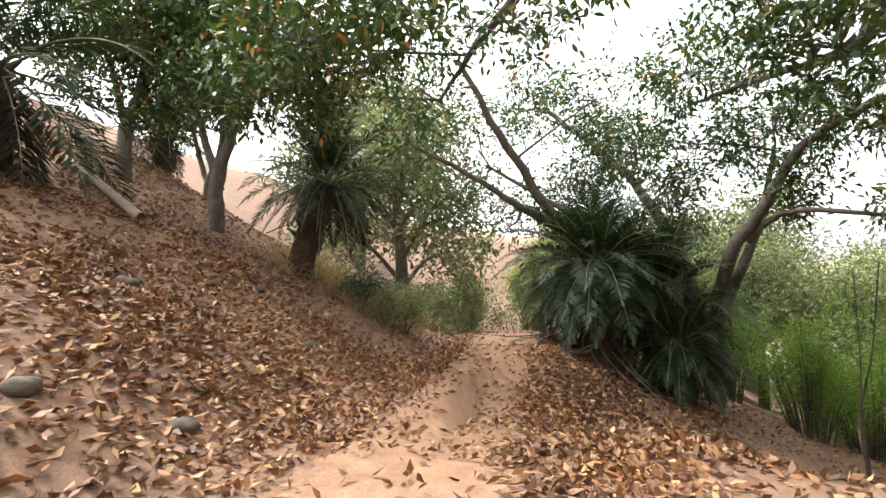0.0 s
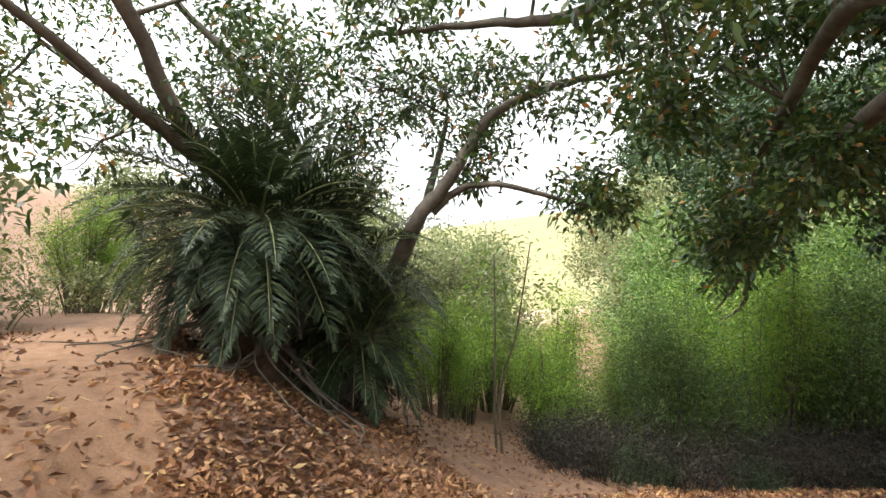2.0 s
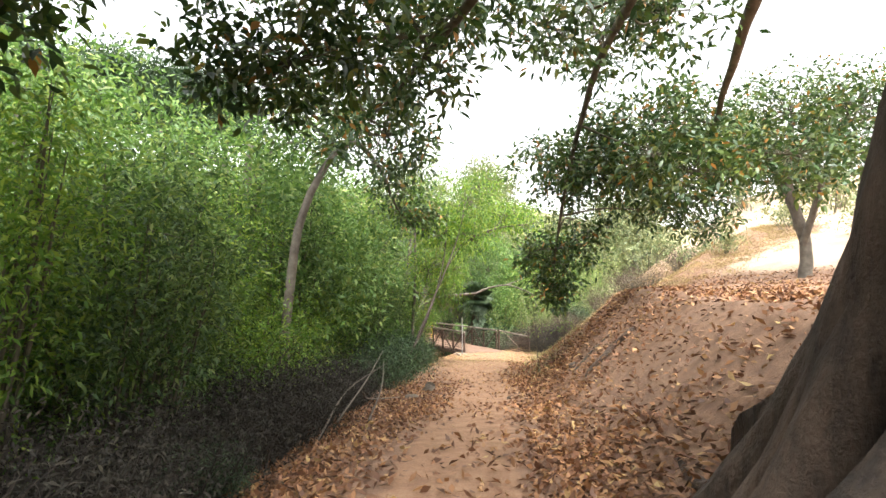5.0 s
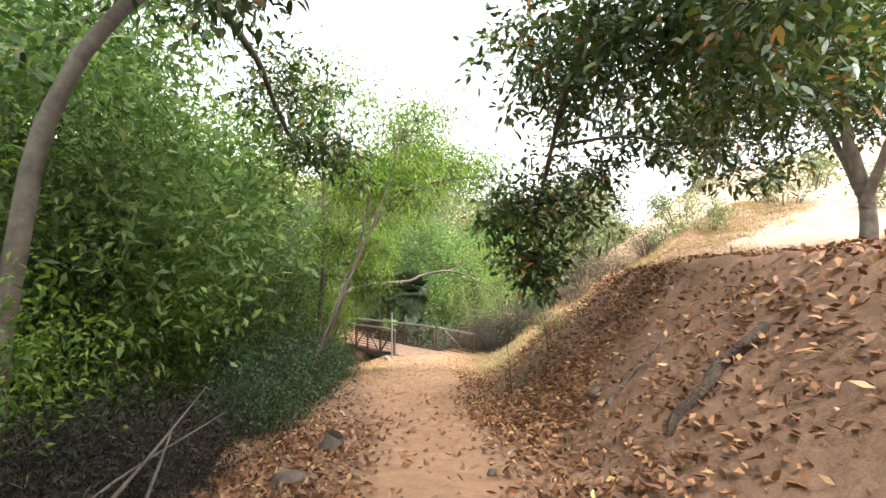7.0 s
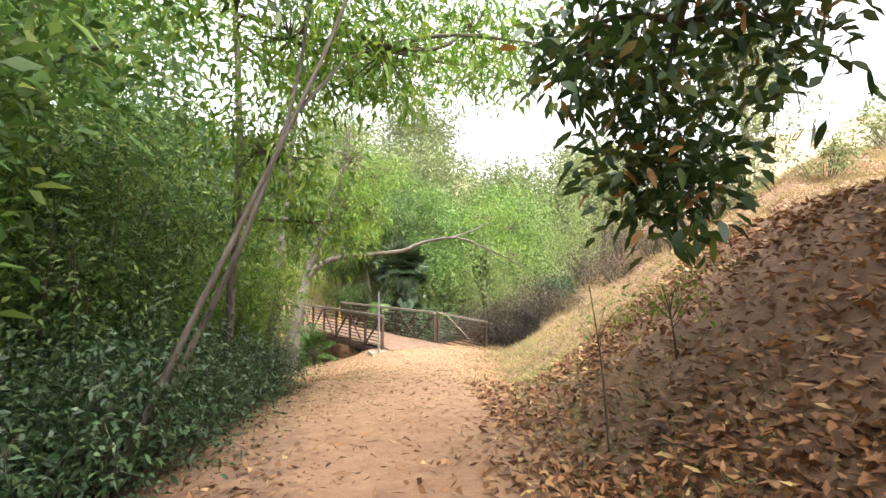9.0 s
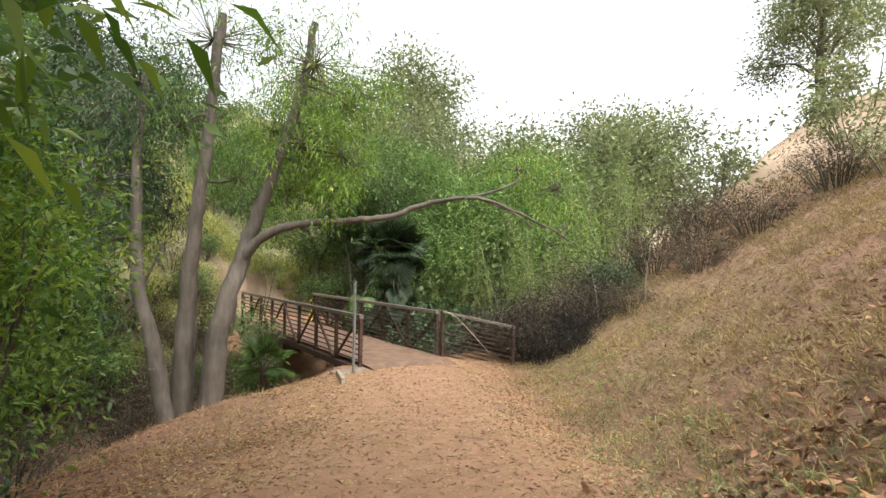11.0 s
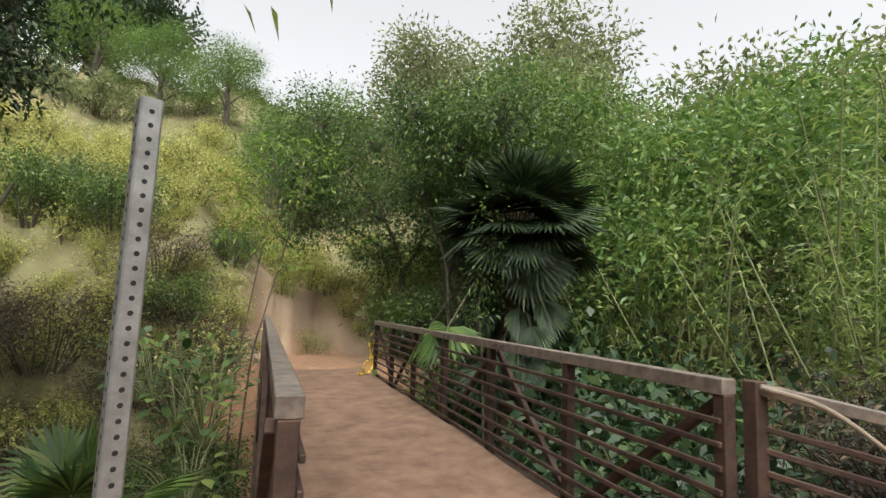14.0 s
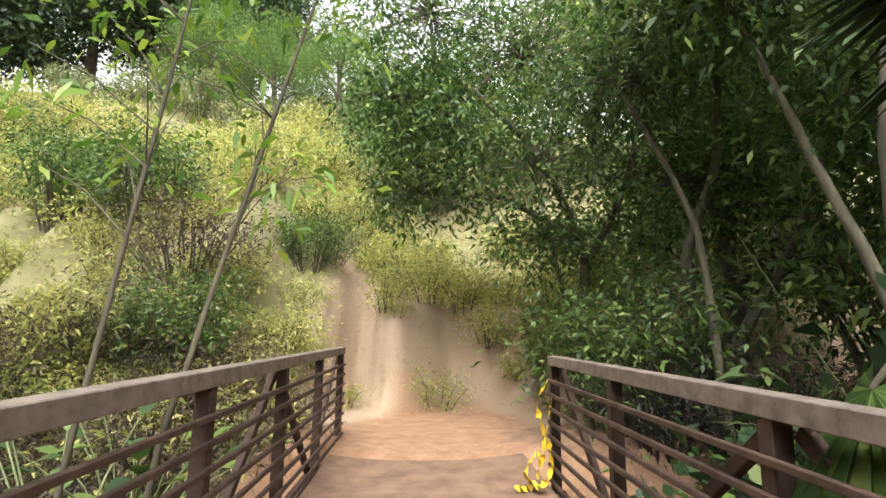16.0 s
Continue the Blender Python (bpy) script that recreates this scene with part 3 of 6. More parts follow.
def limb_tree(name, base, label, limbs, masses, bark, leaf, size, tips=26, tuft=26, group="", trunk=None, category="tree", up=0.0, droop=0.15, spread=0.16):
    """A tree from its limbs (points with start and end radius) and the lumps of its crown (centre, radii, share)."""
    ob = thing(name, base, label, category, group)
    b = np.asarray(base, float)
    nodes_ = []
    made = []
    for pts, r0, r1 in limbs:
        c = spline(pts, 7)
        c[1:-1] += rng.normal(size=(len(c) - 2, 3)) * min(0.02, 0.07 * r0)
        made.append((c, r0, r1))
        nodes_.append(c[len(c) // 4:])
    nodes_ = np.concatenate(nodes_)
    for c, r0, r1 in made:
        t = Tubes(10 if r0 > 0.1 else 7)
        t.add(c - b, r0, r1, lump=0.03)
        part("limb" if trunk else "trunk" if r0 > 0.09 else "branch", t.mesh("limb"), bark, ob, smooth=True)
    twig, leaves = Tubes(4), Leaves(trunk is not None)
    for centre, radii, share in masses:
        centre = np.asarray(centre, float)
        start = nodes_[np.argmin(np.linalg.norm(nodes_ - centre, axis=1))]
        twig.add(spline([start, (start + centre) / 2 + rng.normal(size=3) * 0.1, centre], 4) - b, 0.03, 0.014, 5)
        pts = in_mass(centre, radii, max(4, int(tips * share)))
        twigs_to(twig, centre - b, pts - b, 0.009)
        foliage(leaves, pts - b, spread, tuft, size[0], size[1], up, 0.8, droop=droop)
    tagged(part("twig_mass", twig.mesh("twig_mass"), STEM_BARK, ob, smooth=True), kind="stuff")
    tagged(part("crown", leaves.mesh("crown"), leaf, ob), kind="stuff")
    return ob


# great fig with buttress roots
FIG = np.array([-8.25, -21.2, 0.0])
FIG[2] = at_ground(FIG[0], FIG[1])
fig = limb_tree(
    "fig_tree", FIG, "huge grey-brown fig tree with fluted trunk and buttress roots", [
        ([(-8.8, -21.0, 5.0), (-9.2, -20.4, 5.9), (-9.96, -19.9, 6.3), (-11.06, -18.67, 6.1), (-12.3, -17.2, 5.4), (-13.1, -16.4, 4.3), (-13.5, -15.9, 3.7), (-14.2, -15.4, 3.35)], 0.2, 0.008),
        ([(-8.6, -20.9, 4.9), (-8.95, -19.6, 5.6), (-8.9, -18.0, 5.8), (-8.75, -16.0, 5.85), (-8.85, -13.5, 5.6)], 0.15, 0.015),
        ([(-8.9, -21.4, 5.2), (-10.2, -21.3, 6.8), (-12.0, -21.6, 7.6), (-13.2, -21.5, 7.7), (-14.6, -22.0, 8.0), (-16.2, -22.8, 8.2)], 0.17, 0.03),
        ([(-9.0, -21.3, 5.6), (-10.4, -20.2, 7.2), (-11.6, -18.8, 6.7), (-12.5, -17.9, 5.6), (-12.7, -17.8, 4.4), (-13.4, -17.2, 3.7)], 0.15, 0.012),
        ([(-8.4, -21.1, 5.2), (-7.2, -18.6, 6.5), (-5.6, -15.4, 6.6), (-4.2, -12.8, 5.4), (-3.4, -11.3, 4.0), (-3.2, -10.9, 3.0)], 0.1, 0.008),
        ([(-8.4, -21.2, 5.6), (-6.5, -19.2, 7.0), (-3.8, -16.4, 6.6), (-1.6, -14.2, 5.8)], 0.18, 0.03),
        ([(-8.6, -21.5, 6.0), (-7.6, -23.0, 8.0), (-7.0, -25.5, 9.0), (-7.5, -28.0, 8.8)], 0.24, 0.04),
        ([(-8.7, -21.4, 4.8), (-9.4, -22.8, 7.4), (-11.0, -24.6, 8.8), (-13.0, -26.4, 8.6), (-14.6, -27.6, 8.0)], 0.22, 0.03),
        ([(-8.7, -21.3, 5.5), (-8.6, -20.9, 8.0), (-9.0, -20.5, 10.5)], 0.3, 0.06),
    ], [
        # high crown lumps, above view nearby, added to shade trail and thicket
        ((-9.4, -23.6, 10.2), (1.8, 1.6, 0.6), 1.7), ((-12.0, -23.4, 10.0), (1.8, 1.6, 0.6), 1.7), ((-10.6, -21.4, 10.6), (1.8, 1.6, 0.6), 1.8), ((-12.8, -20.6, 10.2), (1.8, 1.6, 0.6), 1.7), ((-8.2, -19.4, 10.6), (1.8, 1.6, 0.6), 1.7), ((-10.4, -18.4, 10.2), (1.8, 1.6, 0.6), 1.8), ((-12.6, -17.6, 9.8), (1.8, 1.6, 0.6), 1.8), ((-8.6, -16.4, 9.8), (1.8, 1.6, 0.6), 1.8), ((-10.8, -15.2, 9.4), (1.8, 1.6, 0.6), 1.8), ((-8.6, -13.4, 8.8), (1.6, 1.5, 0.6), 1.6), ((-6.4, -14.4, 9.0), (1.6, 1.5, 0.6), 1.4), ((-10.6, -12.8, 8.6), (1.5, 1.5, 0.6), 1.4),
        ((-13.0, -30.0, 7.6), (1.3, 1.3, 0.8), 1.5), ((-9.0, -18.4, 6.7), (1.2, 1.0, 0.6), 1.2), ((-8.4, -19.0, 7.0), (1.0, 1.0, 0.6), 0.8), ((-9.9, -19.4, 7.5), (1.1, 1.1, 0.6), 0.9), ((-12.0, -17.6, 6.2), (1.4, 1.4, 0.9), 2.2), ((-13.2, -17.0, 5.2), (1.0, 1.0, 0.9), 1.6), ((-12.8, -18.2, 4.9), (0.6, 0.6, 0.8), 0.9),
        ((-10.6, -17.2, 6.3), (1.4, 1.2, 0.9), 1.8), ((-9.2, -15.6, 5.9), (1.3, 1.2, 0.8), 1.5), ((-10.5, -16.0, 5.2), (1.2, 1.0, 0.6), 1.2), ((-8.6, -13.4, 5.4), (0.9, 0.9, 0.8), 1.0),
        ((-11.0, -20.0, 8.3), (1.6, 1.5, 0.8), 1.6), ((-13.0, -19.4, 8.0), (1.5, 1.4, 0.8), 1.5), ((-13.4, -22.2, 8.8), (1.4, 1.4, 0.7), 1.3), ((-15.6, -22.8, 8.6), (1.3, 1.3, 0.8), 1.2),
        ((-3.3, -11.0, 3.5), (0.7, 0.6, 0.75), 0.55), ((-4.0, -11.0, 3.75), (0.6, 0.5, 0.5), 0.35), ((-3.2, -10.95, 2.85), (0.52, 0.48, 0.42), 0.6), ((-3.0, -11.4, 4.6), (0.9, 0.9, 0.8), 0.45), ((-4.1, -12.4, 5.6), (1.1, 1.1, 0.8), 1.4), ((-2.5, -12.2, 5.4), (1.0, 1.0, 0.8), 0.7),
        ((-3.0, -14.2, 6.2), (1.6, 1.4, 0.7), 1.8), ((-1.4, -14.0, 5.9), (1.2, 1.2, 0.9), 1.5), ((-5.2, -15.0, 7.2), (1.4, 1.4, 0.7), 1.2), ((-1.0, -15.6, 5.4), (1.1, 1.1, 0.9), 1.2),
        ((-11.5, -25.0, 8.9), (1.4, 1.3, 0.6), 1.2), ((-13.6, -26.9, 8.8), (1.4, 1.3, 0.7), 0.5), ((-14.8, -28.0, 8.3), (1.2, 1.1, 0.7), 0.5), ((-9.5, -23.2, 8.6), (1.2, 1.2, 0.6), 0.8),
        ((-4.1, -13.5, 5.4), (1.0, 1.0, 0.7), 1.2), ((-3.9, -14.8, 5.3), (1.1, 1.1, 0.7), 1.3), ((-2.4, -14.4, 5.2), (1.0, 1.0, 0.8), 1.2), ((-2.0, -12.6, 4.7), (0.9, 0.9, 0.6), 0.45), ((-0.6, -13.2, 5.0), (1.0, 1.0, 0.9), 1.1), ((-2.7, -11.5, 3.9), (0.7, 0.7, 0.6), 0.35),
        ((-10.8, -27.6, 7.8), (1.1, 1.1, 0.6), 1.2), ((-11.8, -29.0, 7.7), (1.2, 1.2, 0.7), 1.8), ((-12.2, -26.2, 7.9), (1.0, 1.0, 0.5), 0.3), ((-11.5, -22.6, 6.9), (1.0, 0.9, 0.6), 0.9), ((-12.4, -20.9, 6.4), (0.9, 0.9, 0.6), 0.9), ((-11.4, -19.2, 5.6), (0.7, 0.7, 0.6), 0.8),
        ((-10.9, -18.6, 7.6), (1.1, 1.0, 0.6), 1.0), ((-12.0, -18.6, 7.7), (0.9, 0.9, 0.6), 0.8), ((-8.4, -15.6, 6.7), (1.0, 1.0, 0.6), 0.6), ((-7.2, -16.0, 6.4), (1.0, 0.9, 0.6), 0.5), ((-5.3, -16.4, 6.8), (1.0, 1.0, 0.6), 0.6),
    ], LIMB_BARK, FIG_LEAF, (0.145, 0.06), tips=38, tuft=32, trunk=True, droop=0.25, spread=0.135)


def fluted_trunk(ob, lean, r_mid, r_foot, top, flutes):
    """A trunk whose buttresses widen into roots toward the ground."""
    k, rings = 84, 44
    ang = np.arange(k) * 2 * np.pi / k
    zs = np.concatenate([np.linspace(-0.9, 0.8, 20, endpoint=False), np.linspace(0.8, top, rings - 20)])
    v = []
    for z in zs:
        foot = math.exp(-max(z + 0.5, 0) / 0.75)
        r = r_mid * (1.0 + 0.10 * (1 - z / top)) + (r_foot - r_mid) * foot
        wave = np.zeros(k)
        for n_, ph, am in flutes:
            wave += am * (1 - np.abs(np.sin((ang * n_ + ph + 0.06 * z) / 2))) ** 1.6
        amp = 0.26 + 0.65 * foot + 0.4 * math.exp(-max(z, 0) / 1.8)
        rr = r * (0.86 + amp * (wave - 0.28)) + 0.02 * np.sin(9 * ang + 2 * z)
        if z > top - 1.2:
            rr = rr * (1 - 0.25 * (z - top + 1.2) / 1.2)
        v.append(np.stack([rr * np.cos(ang) + lean[0] * z, rr * np.sin(ang) + lean[1] * z, np.full(k, z)], -1))
    v = np.concatenate(v)
    i, j = np.meshgrid(np.arange(len(zs) - 1), np.arange(k), indexing="ij")
    f = np.stack([i * k + j, i * k + (j + 1) % k, (i + 1) * k + (j + 1) % k, (i + 1) * k + j], -1).reshape(-1, 4)
    part("trunk", mesh_from("trunk", v, f), FIG_BARK, ob, "fluted grey-brown trunk", True)


BUTTRESS = [(150, 4.2, 0.9, 0.15), (163, 3.0, 1.25, 0.13), (176, 4.8, 0.85, 0.17), (188, 2.4, 1.35, 0.12), (199, 4.0, 1.0, 0.16), (211, 3.1, 1.2, 0.13), (224, 4.6, 0.9, 0.16), (238, 2.8, 1.3, 0.13), (252, 4.0, 1.0, 0.16), (268, 3.2, 1.1, 0.14), (136, 3.0, 1.2, 0.13), (120, 4.0, 1.0, 0.15), (100, 3.0, 1.2, 0.14), (290, 4.0, 1.0, 0.15), (320, 3.6, 1.0, 0.15), (0, 3.8, 0.9, 0.15), (45, 3.6, 1.0, 0.15), (75, 3.4, 1.0, 0.14)]
fluted_trunk(fig, (0.015, 0.03), 0.66, 1.05, 6.2, [(7, 0.4, 0.62), (13, 1.9, 0.42), (4, 2.2, 0.2)])
for a, top_, out_, r in BUTTRESS:
    pts = []
    for s in np.linspace(0, 1, 9):
        rad = 0.66 + 0.1 * s + 1.0 * out_ * s**3.0
        aa = radians(a + 9 * math.sin(2.2 * s + a))
        x, y = FIG[0] + rad * math.cos(aa), FIG[1] + rad * math.sin(aa)
        pts.append((x - FIG[0], y - FIG[1] + 0.03 * top_ * (1 - s), (at_ground(x, y) - FIG[2] - 0.06) * s + (top_ * (1 - s) ** 1.25)))
    part("buttress", Tubes(12).add(spline(pts, 4), r * 0.55, r * 1.1, lump=0.05).mesh("buttress"), FIG_BARK, fig, smooth=True)
for a, ln, r in ((170, 2.1, 0.17), (196, 2.0, 0.2), (222, 2.3, 0.17), (250, 2.2, 0.15), (145, 1.9, 0.14), (118, 2.3, 0.13), (95, 2.0, 0.13), (280, 2.2, 0.14), (310, 2.0, 0.14), (20, 1.8, 0.13), (60, 2.0, 0.12), (208, 1.5, 0.13)):
    pts = []
    for s in np.linspace(0, 1, 8):
        rad = 0.55 + s * ln
        aa = radians(a + 14 * math.sin(3 * s + a))
        x, y = FIG[0] + rad * math.cos(aa), FIG[1] + rad * math.sin(aa)
        pts.append((x - FIG[0], y - FIG[1], at_ground(x, y) - FIG[2] + 0.75 * (1 - s) ** 3 - 0.04))
    t = Tubes(9)
    t.add(spline(pts, 4), r * 1.25, r * 0.25, lump=0.05)
    part("root", t.mesh("root"), FIG_BARK, fig, smooth=True)

# second fig, rooted behind the palm thicket
F2 = (-17.0, -22.3, at_ground(-17.0, -22.3))
limb_tree("fig_tree", F2, "spreading fig tree with bare crooked limbs beyond the palm thicket", [
    ([F2, (-16.6, -22.4, 3.4), (-15.6, -22.4, 5.0), (-15.2, -21.95, 5.8), (-14.9, -21.4, 6.8), (-14.4, -20.6, 7.3), (-13.6, -19.6, 7.6)], 0.16, 0.045),
    ([(-15.45, -22.1, 5.3), (-15.1, -21.8, 5.65), (-14.5, -21.5, 5.65), (-13.9, -20.5, 5.4), (-13.6, -19.9, 5.35)], 0.075, 0.015),
    ([F2, (-16.6, -23.2, 4.4), (-15.8, -25.2, 5.6), (-15.1, -26.4, 7.2), (-14.9, -27.3, 8.9)], 0.17, 0.05),
    ([(-15.9, -25.0, 5.5), (-15.2, -26.0, 5.9), (-15.0, -26.9, 6.5), (-14.7, -28.2, 7.2)], 0.1, 0.03),
    ([F2, (-17.5, -22.6, 5.0), (-18.5, -23.6, 7.5), (-19.0, -25.5, 9.5)], 0.2, 0.05),
    ([F2, (-18.0, -23.4, 5.2), (-18.8, -25.0, 6.6), (-19.2, -27.0, 8.0)], 0.14, 0.04),
    ([(-16.4, -22.4, 3.8), (-16.3, -21.6, 5.6), (-16.2, -21.2, 7.2)], 0.12, 0.04),
], [
    ((-14.6, -20.6, 7.4), (1.1, 1.1, 0.8), 1.2), ((-13.8, -20.2, 5.6), (0.7, 0.7, 0.5), 0.9), ((-15.3, -21.4, 6.3), (0.7, 0.7, 0.6), 0.8), ((-16.2, -21.2, 7.6), (1.2, 1.2, 0.9), 1.3), ((-15.0, -28.4, 7.6), (0.9, 0.9, 0.6), 0.4),
    ((-19.2, -26.2, 9.6), (1.8, 1.8, 1.2), 0.8), ((-18.4, -24.0, 8.3), (1.4, 1.4, 1.0), 0.6), ((-18.0, -27.2, 8.6), (1.5, 1.5, 1.0), 0.7), ((-19.6, -27.6, 7.2), (1.2, 1.2, 0.8), 0.5), ((-20.5, -25.4, 7.6), (1.5, 1.5, 1.0), 0.8), ((-17.0, -25.6, 8.6), (1.2, 1.2, 0.8), 0.6), ((-16.0, -24.6, 8.4), (1.2, 1.2, 0.7), 0.6), ((-15.6, -26.4, 5.7), (0.6, 0.8, 0.6), 0.3), ((-17.8, -24.2, 6.2), (0.9, 0.9, 0.8), 0.4), ((-16.4, -23.0, 6.2), (0.8, 0.8, 0.7), 0.7), ((-20.2, -22.4, 6.0), (1.6, 1.6, 1.5), 1.3), ((-18.0, -24.6, 7.4), (1.1, 1.1, 0.7), 0.7), ((-17.2, -23.6, 7.6), (1.1, 1.1, 0.7), 0.8), ((-16.2, -22.6, 7.4), (1.0, 1.0, 0.7), 0.8), ((-19.4, -23.6, 8.6), (1.2, 1.2, 0.8), 0.7),
], LIMB_BARK, FIG_LEAF, (0.15, 0.06), tips=38, tuft=28, droop=0.2, spread=0.15)

# dark trees on the slope above the trail
for x, y, h, seed in ((-14.5, -32.0, 5.6, 0), (-14.6, -34.2, 5.4, 1), (-18.6, -35.0, 6.4, 2), (2.6, -13.6, 5.5, 3)):
    z = at_ground(x, y)
    limb_tree("slope_tree", (x, y, z), "dark multi-stemmed tree on the leaf-covered slope", [
        ([(x, y, z - 0.2), (x + 0.1, y, z + 1.0), (x - 0.1, y + 0.2, z + 2.4), (x + 0.3, y + 0.2, z + h * 0.8)], 0.17, 0.05),
        ([(x + 0.05, y, z + 0.9), (x + 0.3, y + 0.5, z + 2.2), (x + 0.4, y + 1.2, z + h * 0.7)], 0.1, 0.03),
        ([(x, y, z + 0.8), (x - 0.1, y - 0.6, z + 2.3), (x, y - 1.3, z + h * 0.75)], 0.1, 0.03),
    ], [((x + 0.3, y + 0.3, z + h * 0.8), (1.5, 1.5, 1.2), 1.6), ((x + 0.4, y + 1.4, z + h * 0.66), (1.1, 1.1, 0.9), 1.1), ((x, y - 1.4, z + h * 0.72), (1.2, 1.2, 1.0), 1.2), ((x + 0.5, y + 0.2, z + h * 0.52), (1.0, 1.0, 0.7), 1.1), ((x - 0.3, y - 1.6, z + h * 0.5), (0.8, 0.8, 0.6), 0.7)],
        LIMB_BARK, FIG_LEAF, (0.15, 0.065), tips=66, tuft=26, group="trees on the slope", droop=0.2)


def date_palm(place, label, fronds, length, trunk_h, trunk_r, lean=(0, 0), dead=0, sweep=1.95):
    """A feather palm: stubby trunk, arching fronds, and a skirt of dead ones."""
    ob = thing("date_palm", place, label, "palm", "date palms")
    t = Tubes(14)
    top = np.array([lean[0], lean[1], trunk_h])
    zs = np.linspace(0, 1, 14)
    c = np.array([np.array([lean[0], lean[1], 0]) * s**1.3 + np.array([0, 0, -0.25 + (trunk_h + 0.25) * s]) for s in zs])
    t.add(c, trunk_r * 1.15, trunk_r * 0.95, lump=0.09)
    part("trunk", t.mesh("trunk"), PALM_BARK, ob, "dark rough trunk with old frond stubs")
    for k in range(int(16 * trunk_h / 0.6)):
        a, s = 2.4 * k, rng.uniform(0.15, 1)
        p = np.array([lean[0] * s**1.3 + trunk_r * math.cos(a), lean[1] * s**1.3 + trunk_r * math.sin(a), trunk_h * s])
        d = np.array([math.cos(a), math.sin(a), 0.9])
        part("frond_stub", Tubes(5).add([p - d * 0.05, p + d * 0.06, p + d * 0.13], 0.045, 0.02).mesh("frond_stub"), PALM_BARK, ob)
    for kind, count, mat in (("frond", fronds, PALM_LEAF), ("shaded_dead_frond", dead, SHADED_DEAD_FROND)):
        for k in range(count):
            a = 2.39996 * k + rng.uniform(-0.25, 0.25)
            e = (1.4 - sweep * (k / max(count, 1)) + rng.uniform(-0.1, 0.1)) if kind == "frond" else rng.uniform(-1.2, -0.35)
            ln = length * rng.uniform(0.8, 1.1) * (1 if kind == "frond" else 0.85)
            p, d, pts = top.copy() + np.array([math.cos(a), math.sin(a), 0]) * trunk_r * 0.5, np.array([math.cos(a) * math.cos(e), math.sin(a) * math.cos(e), math.sin(e)]), []
            n = 18
            for s in range(n):
                pts.append(p.copy())
                d = unit(d + np.array([0, 0, -0.055 if kind == "frond" else -0.09]) * (0.5 + s / n * 1.6))
                p = p + d * ln / n
            pts = np.array(pts)
            rach, lv = Tubes(4), Leaves()
            rach.add(pts, 0.018, 0.004)
            m = 60
            s = np.linspace(0.14, 1, m)
            base = np.stack([np.interp(s, np.linspace(0, 1, n), pts[:, q_]) for q_ in range(3)], -1)
            tan = unit(np.gradient(base, axis=0))
            side = unit(np.cross(tan, [0, 0, 1.0]) + 1e-4)
            up = np.cross(side, tan)
            ll = ln * 0.23 * np.sin(np.clip(s * 1.05, 0, 1) * np.pi * 0.86 + 0.35)
            for sg in (-1, 1):
                way = unit(tan * 0.75 + side * sg * 0.85 + up * rng.uniform(0.1, 0.5, (m, 1)) + rng.normal(size=(m, 3)) * 0.14)
                lv.add(base, way, up, ll * rng.uniform(0.85, 1.1, m), 0.02 * length / 1.6, 0.25, 0.2)
            fr = part(kind, rach.mesh("rachis"), CANE if kind == "frond" else DRY_WOOD, ob)
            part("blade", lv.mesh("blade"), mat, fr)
    return ob


bx, by = -15.5, -24.75
bz = at_ground(bx, by)
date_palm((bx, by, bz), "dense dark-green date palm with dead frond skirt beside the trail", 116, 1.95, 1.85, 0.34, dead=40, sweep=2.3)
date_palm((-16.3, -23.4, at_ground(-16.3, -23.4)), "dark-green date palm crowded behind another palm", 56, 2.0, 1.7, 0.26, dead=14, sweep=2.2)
pz0 = at_ground(-14.6, -30.35)
date_palm((-14.6, -30.35, pz0), "short leaning date palm with drooping fronds on the slope", 46, 1.75, 1.7, 0.22, lean=(0.15, 0.6), dead=10)
date_palm((-11.0, -33.2, at_ground(-11.0, -33.2)), "date palm with long arching fronds on the slope", 34, 2.7, 1.3, 0.26, dead=8)
date_palm((-16.6, -35.0, at_ground(-16.6, -35.0)), "small date palm higher on the slope", 28, 1.7, 1.0, 0.2, dead=6)
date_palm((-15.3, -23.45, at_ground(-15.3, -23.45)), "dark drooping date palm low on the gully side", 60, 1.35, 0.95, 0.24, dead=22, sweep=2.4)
# surface roots under the palm thicket
roots = thing("palm_roots", (bx, by, bz), "tangle of pale exposed roots at the foot of the palm", "roots")
for k in range(22):
    a = radians(-100 + k * 9.5)
    t = Tubes(5)
    pts = []
    for s in np.linspace(0, 1, 7):
        rad = 0.35 + s * rng.uniform(1.0, 1.9)
        aa = a + 0.25 * math.sin(4 * s + k)
        x, y = bx + rad * math.cos(aa), by + rad * math.sin(aa)
        pts.append((x - bx, y - by, at_ground(x, y) - bz + 0.5 * (1 - s) ** 2 + 0.01))
    t.add(spline(pts, 3), 0.017, 0.006, lump=0.06)
    part("root", t.mesh("root"), LIMB_BARK, roots, smooth=True)


def fan_leaf(lv, centre, way, normal, size, segs, arc):
    way, normal = unit(np.asarray(way, float)), unit(np.asarray(normal, float))
    side = unit(np.cross(way, normal))
    normal = np.cross(side, way)
    th = np.linspace(-arc / 2, arc / 2, segs)
    d = np.cos(th)[:, None] * way + np.sin(th)[:, None] * side - 0.22 * np.abs(np.sin(th))[:, None] * normal
    n = normal + 0.5 * side * np.where(np.arange(segs) % 2, 1, -1)[:, None]
    lv.add(np.repeat([centre], segs, 0), d, n, size * (1 - 0.25 * np.abs(th) / (arc / 2)) * rng.uniform(0.92, 1.05, segs), size * 0.105, 0.15, 0.08)


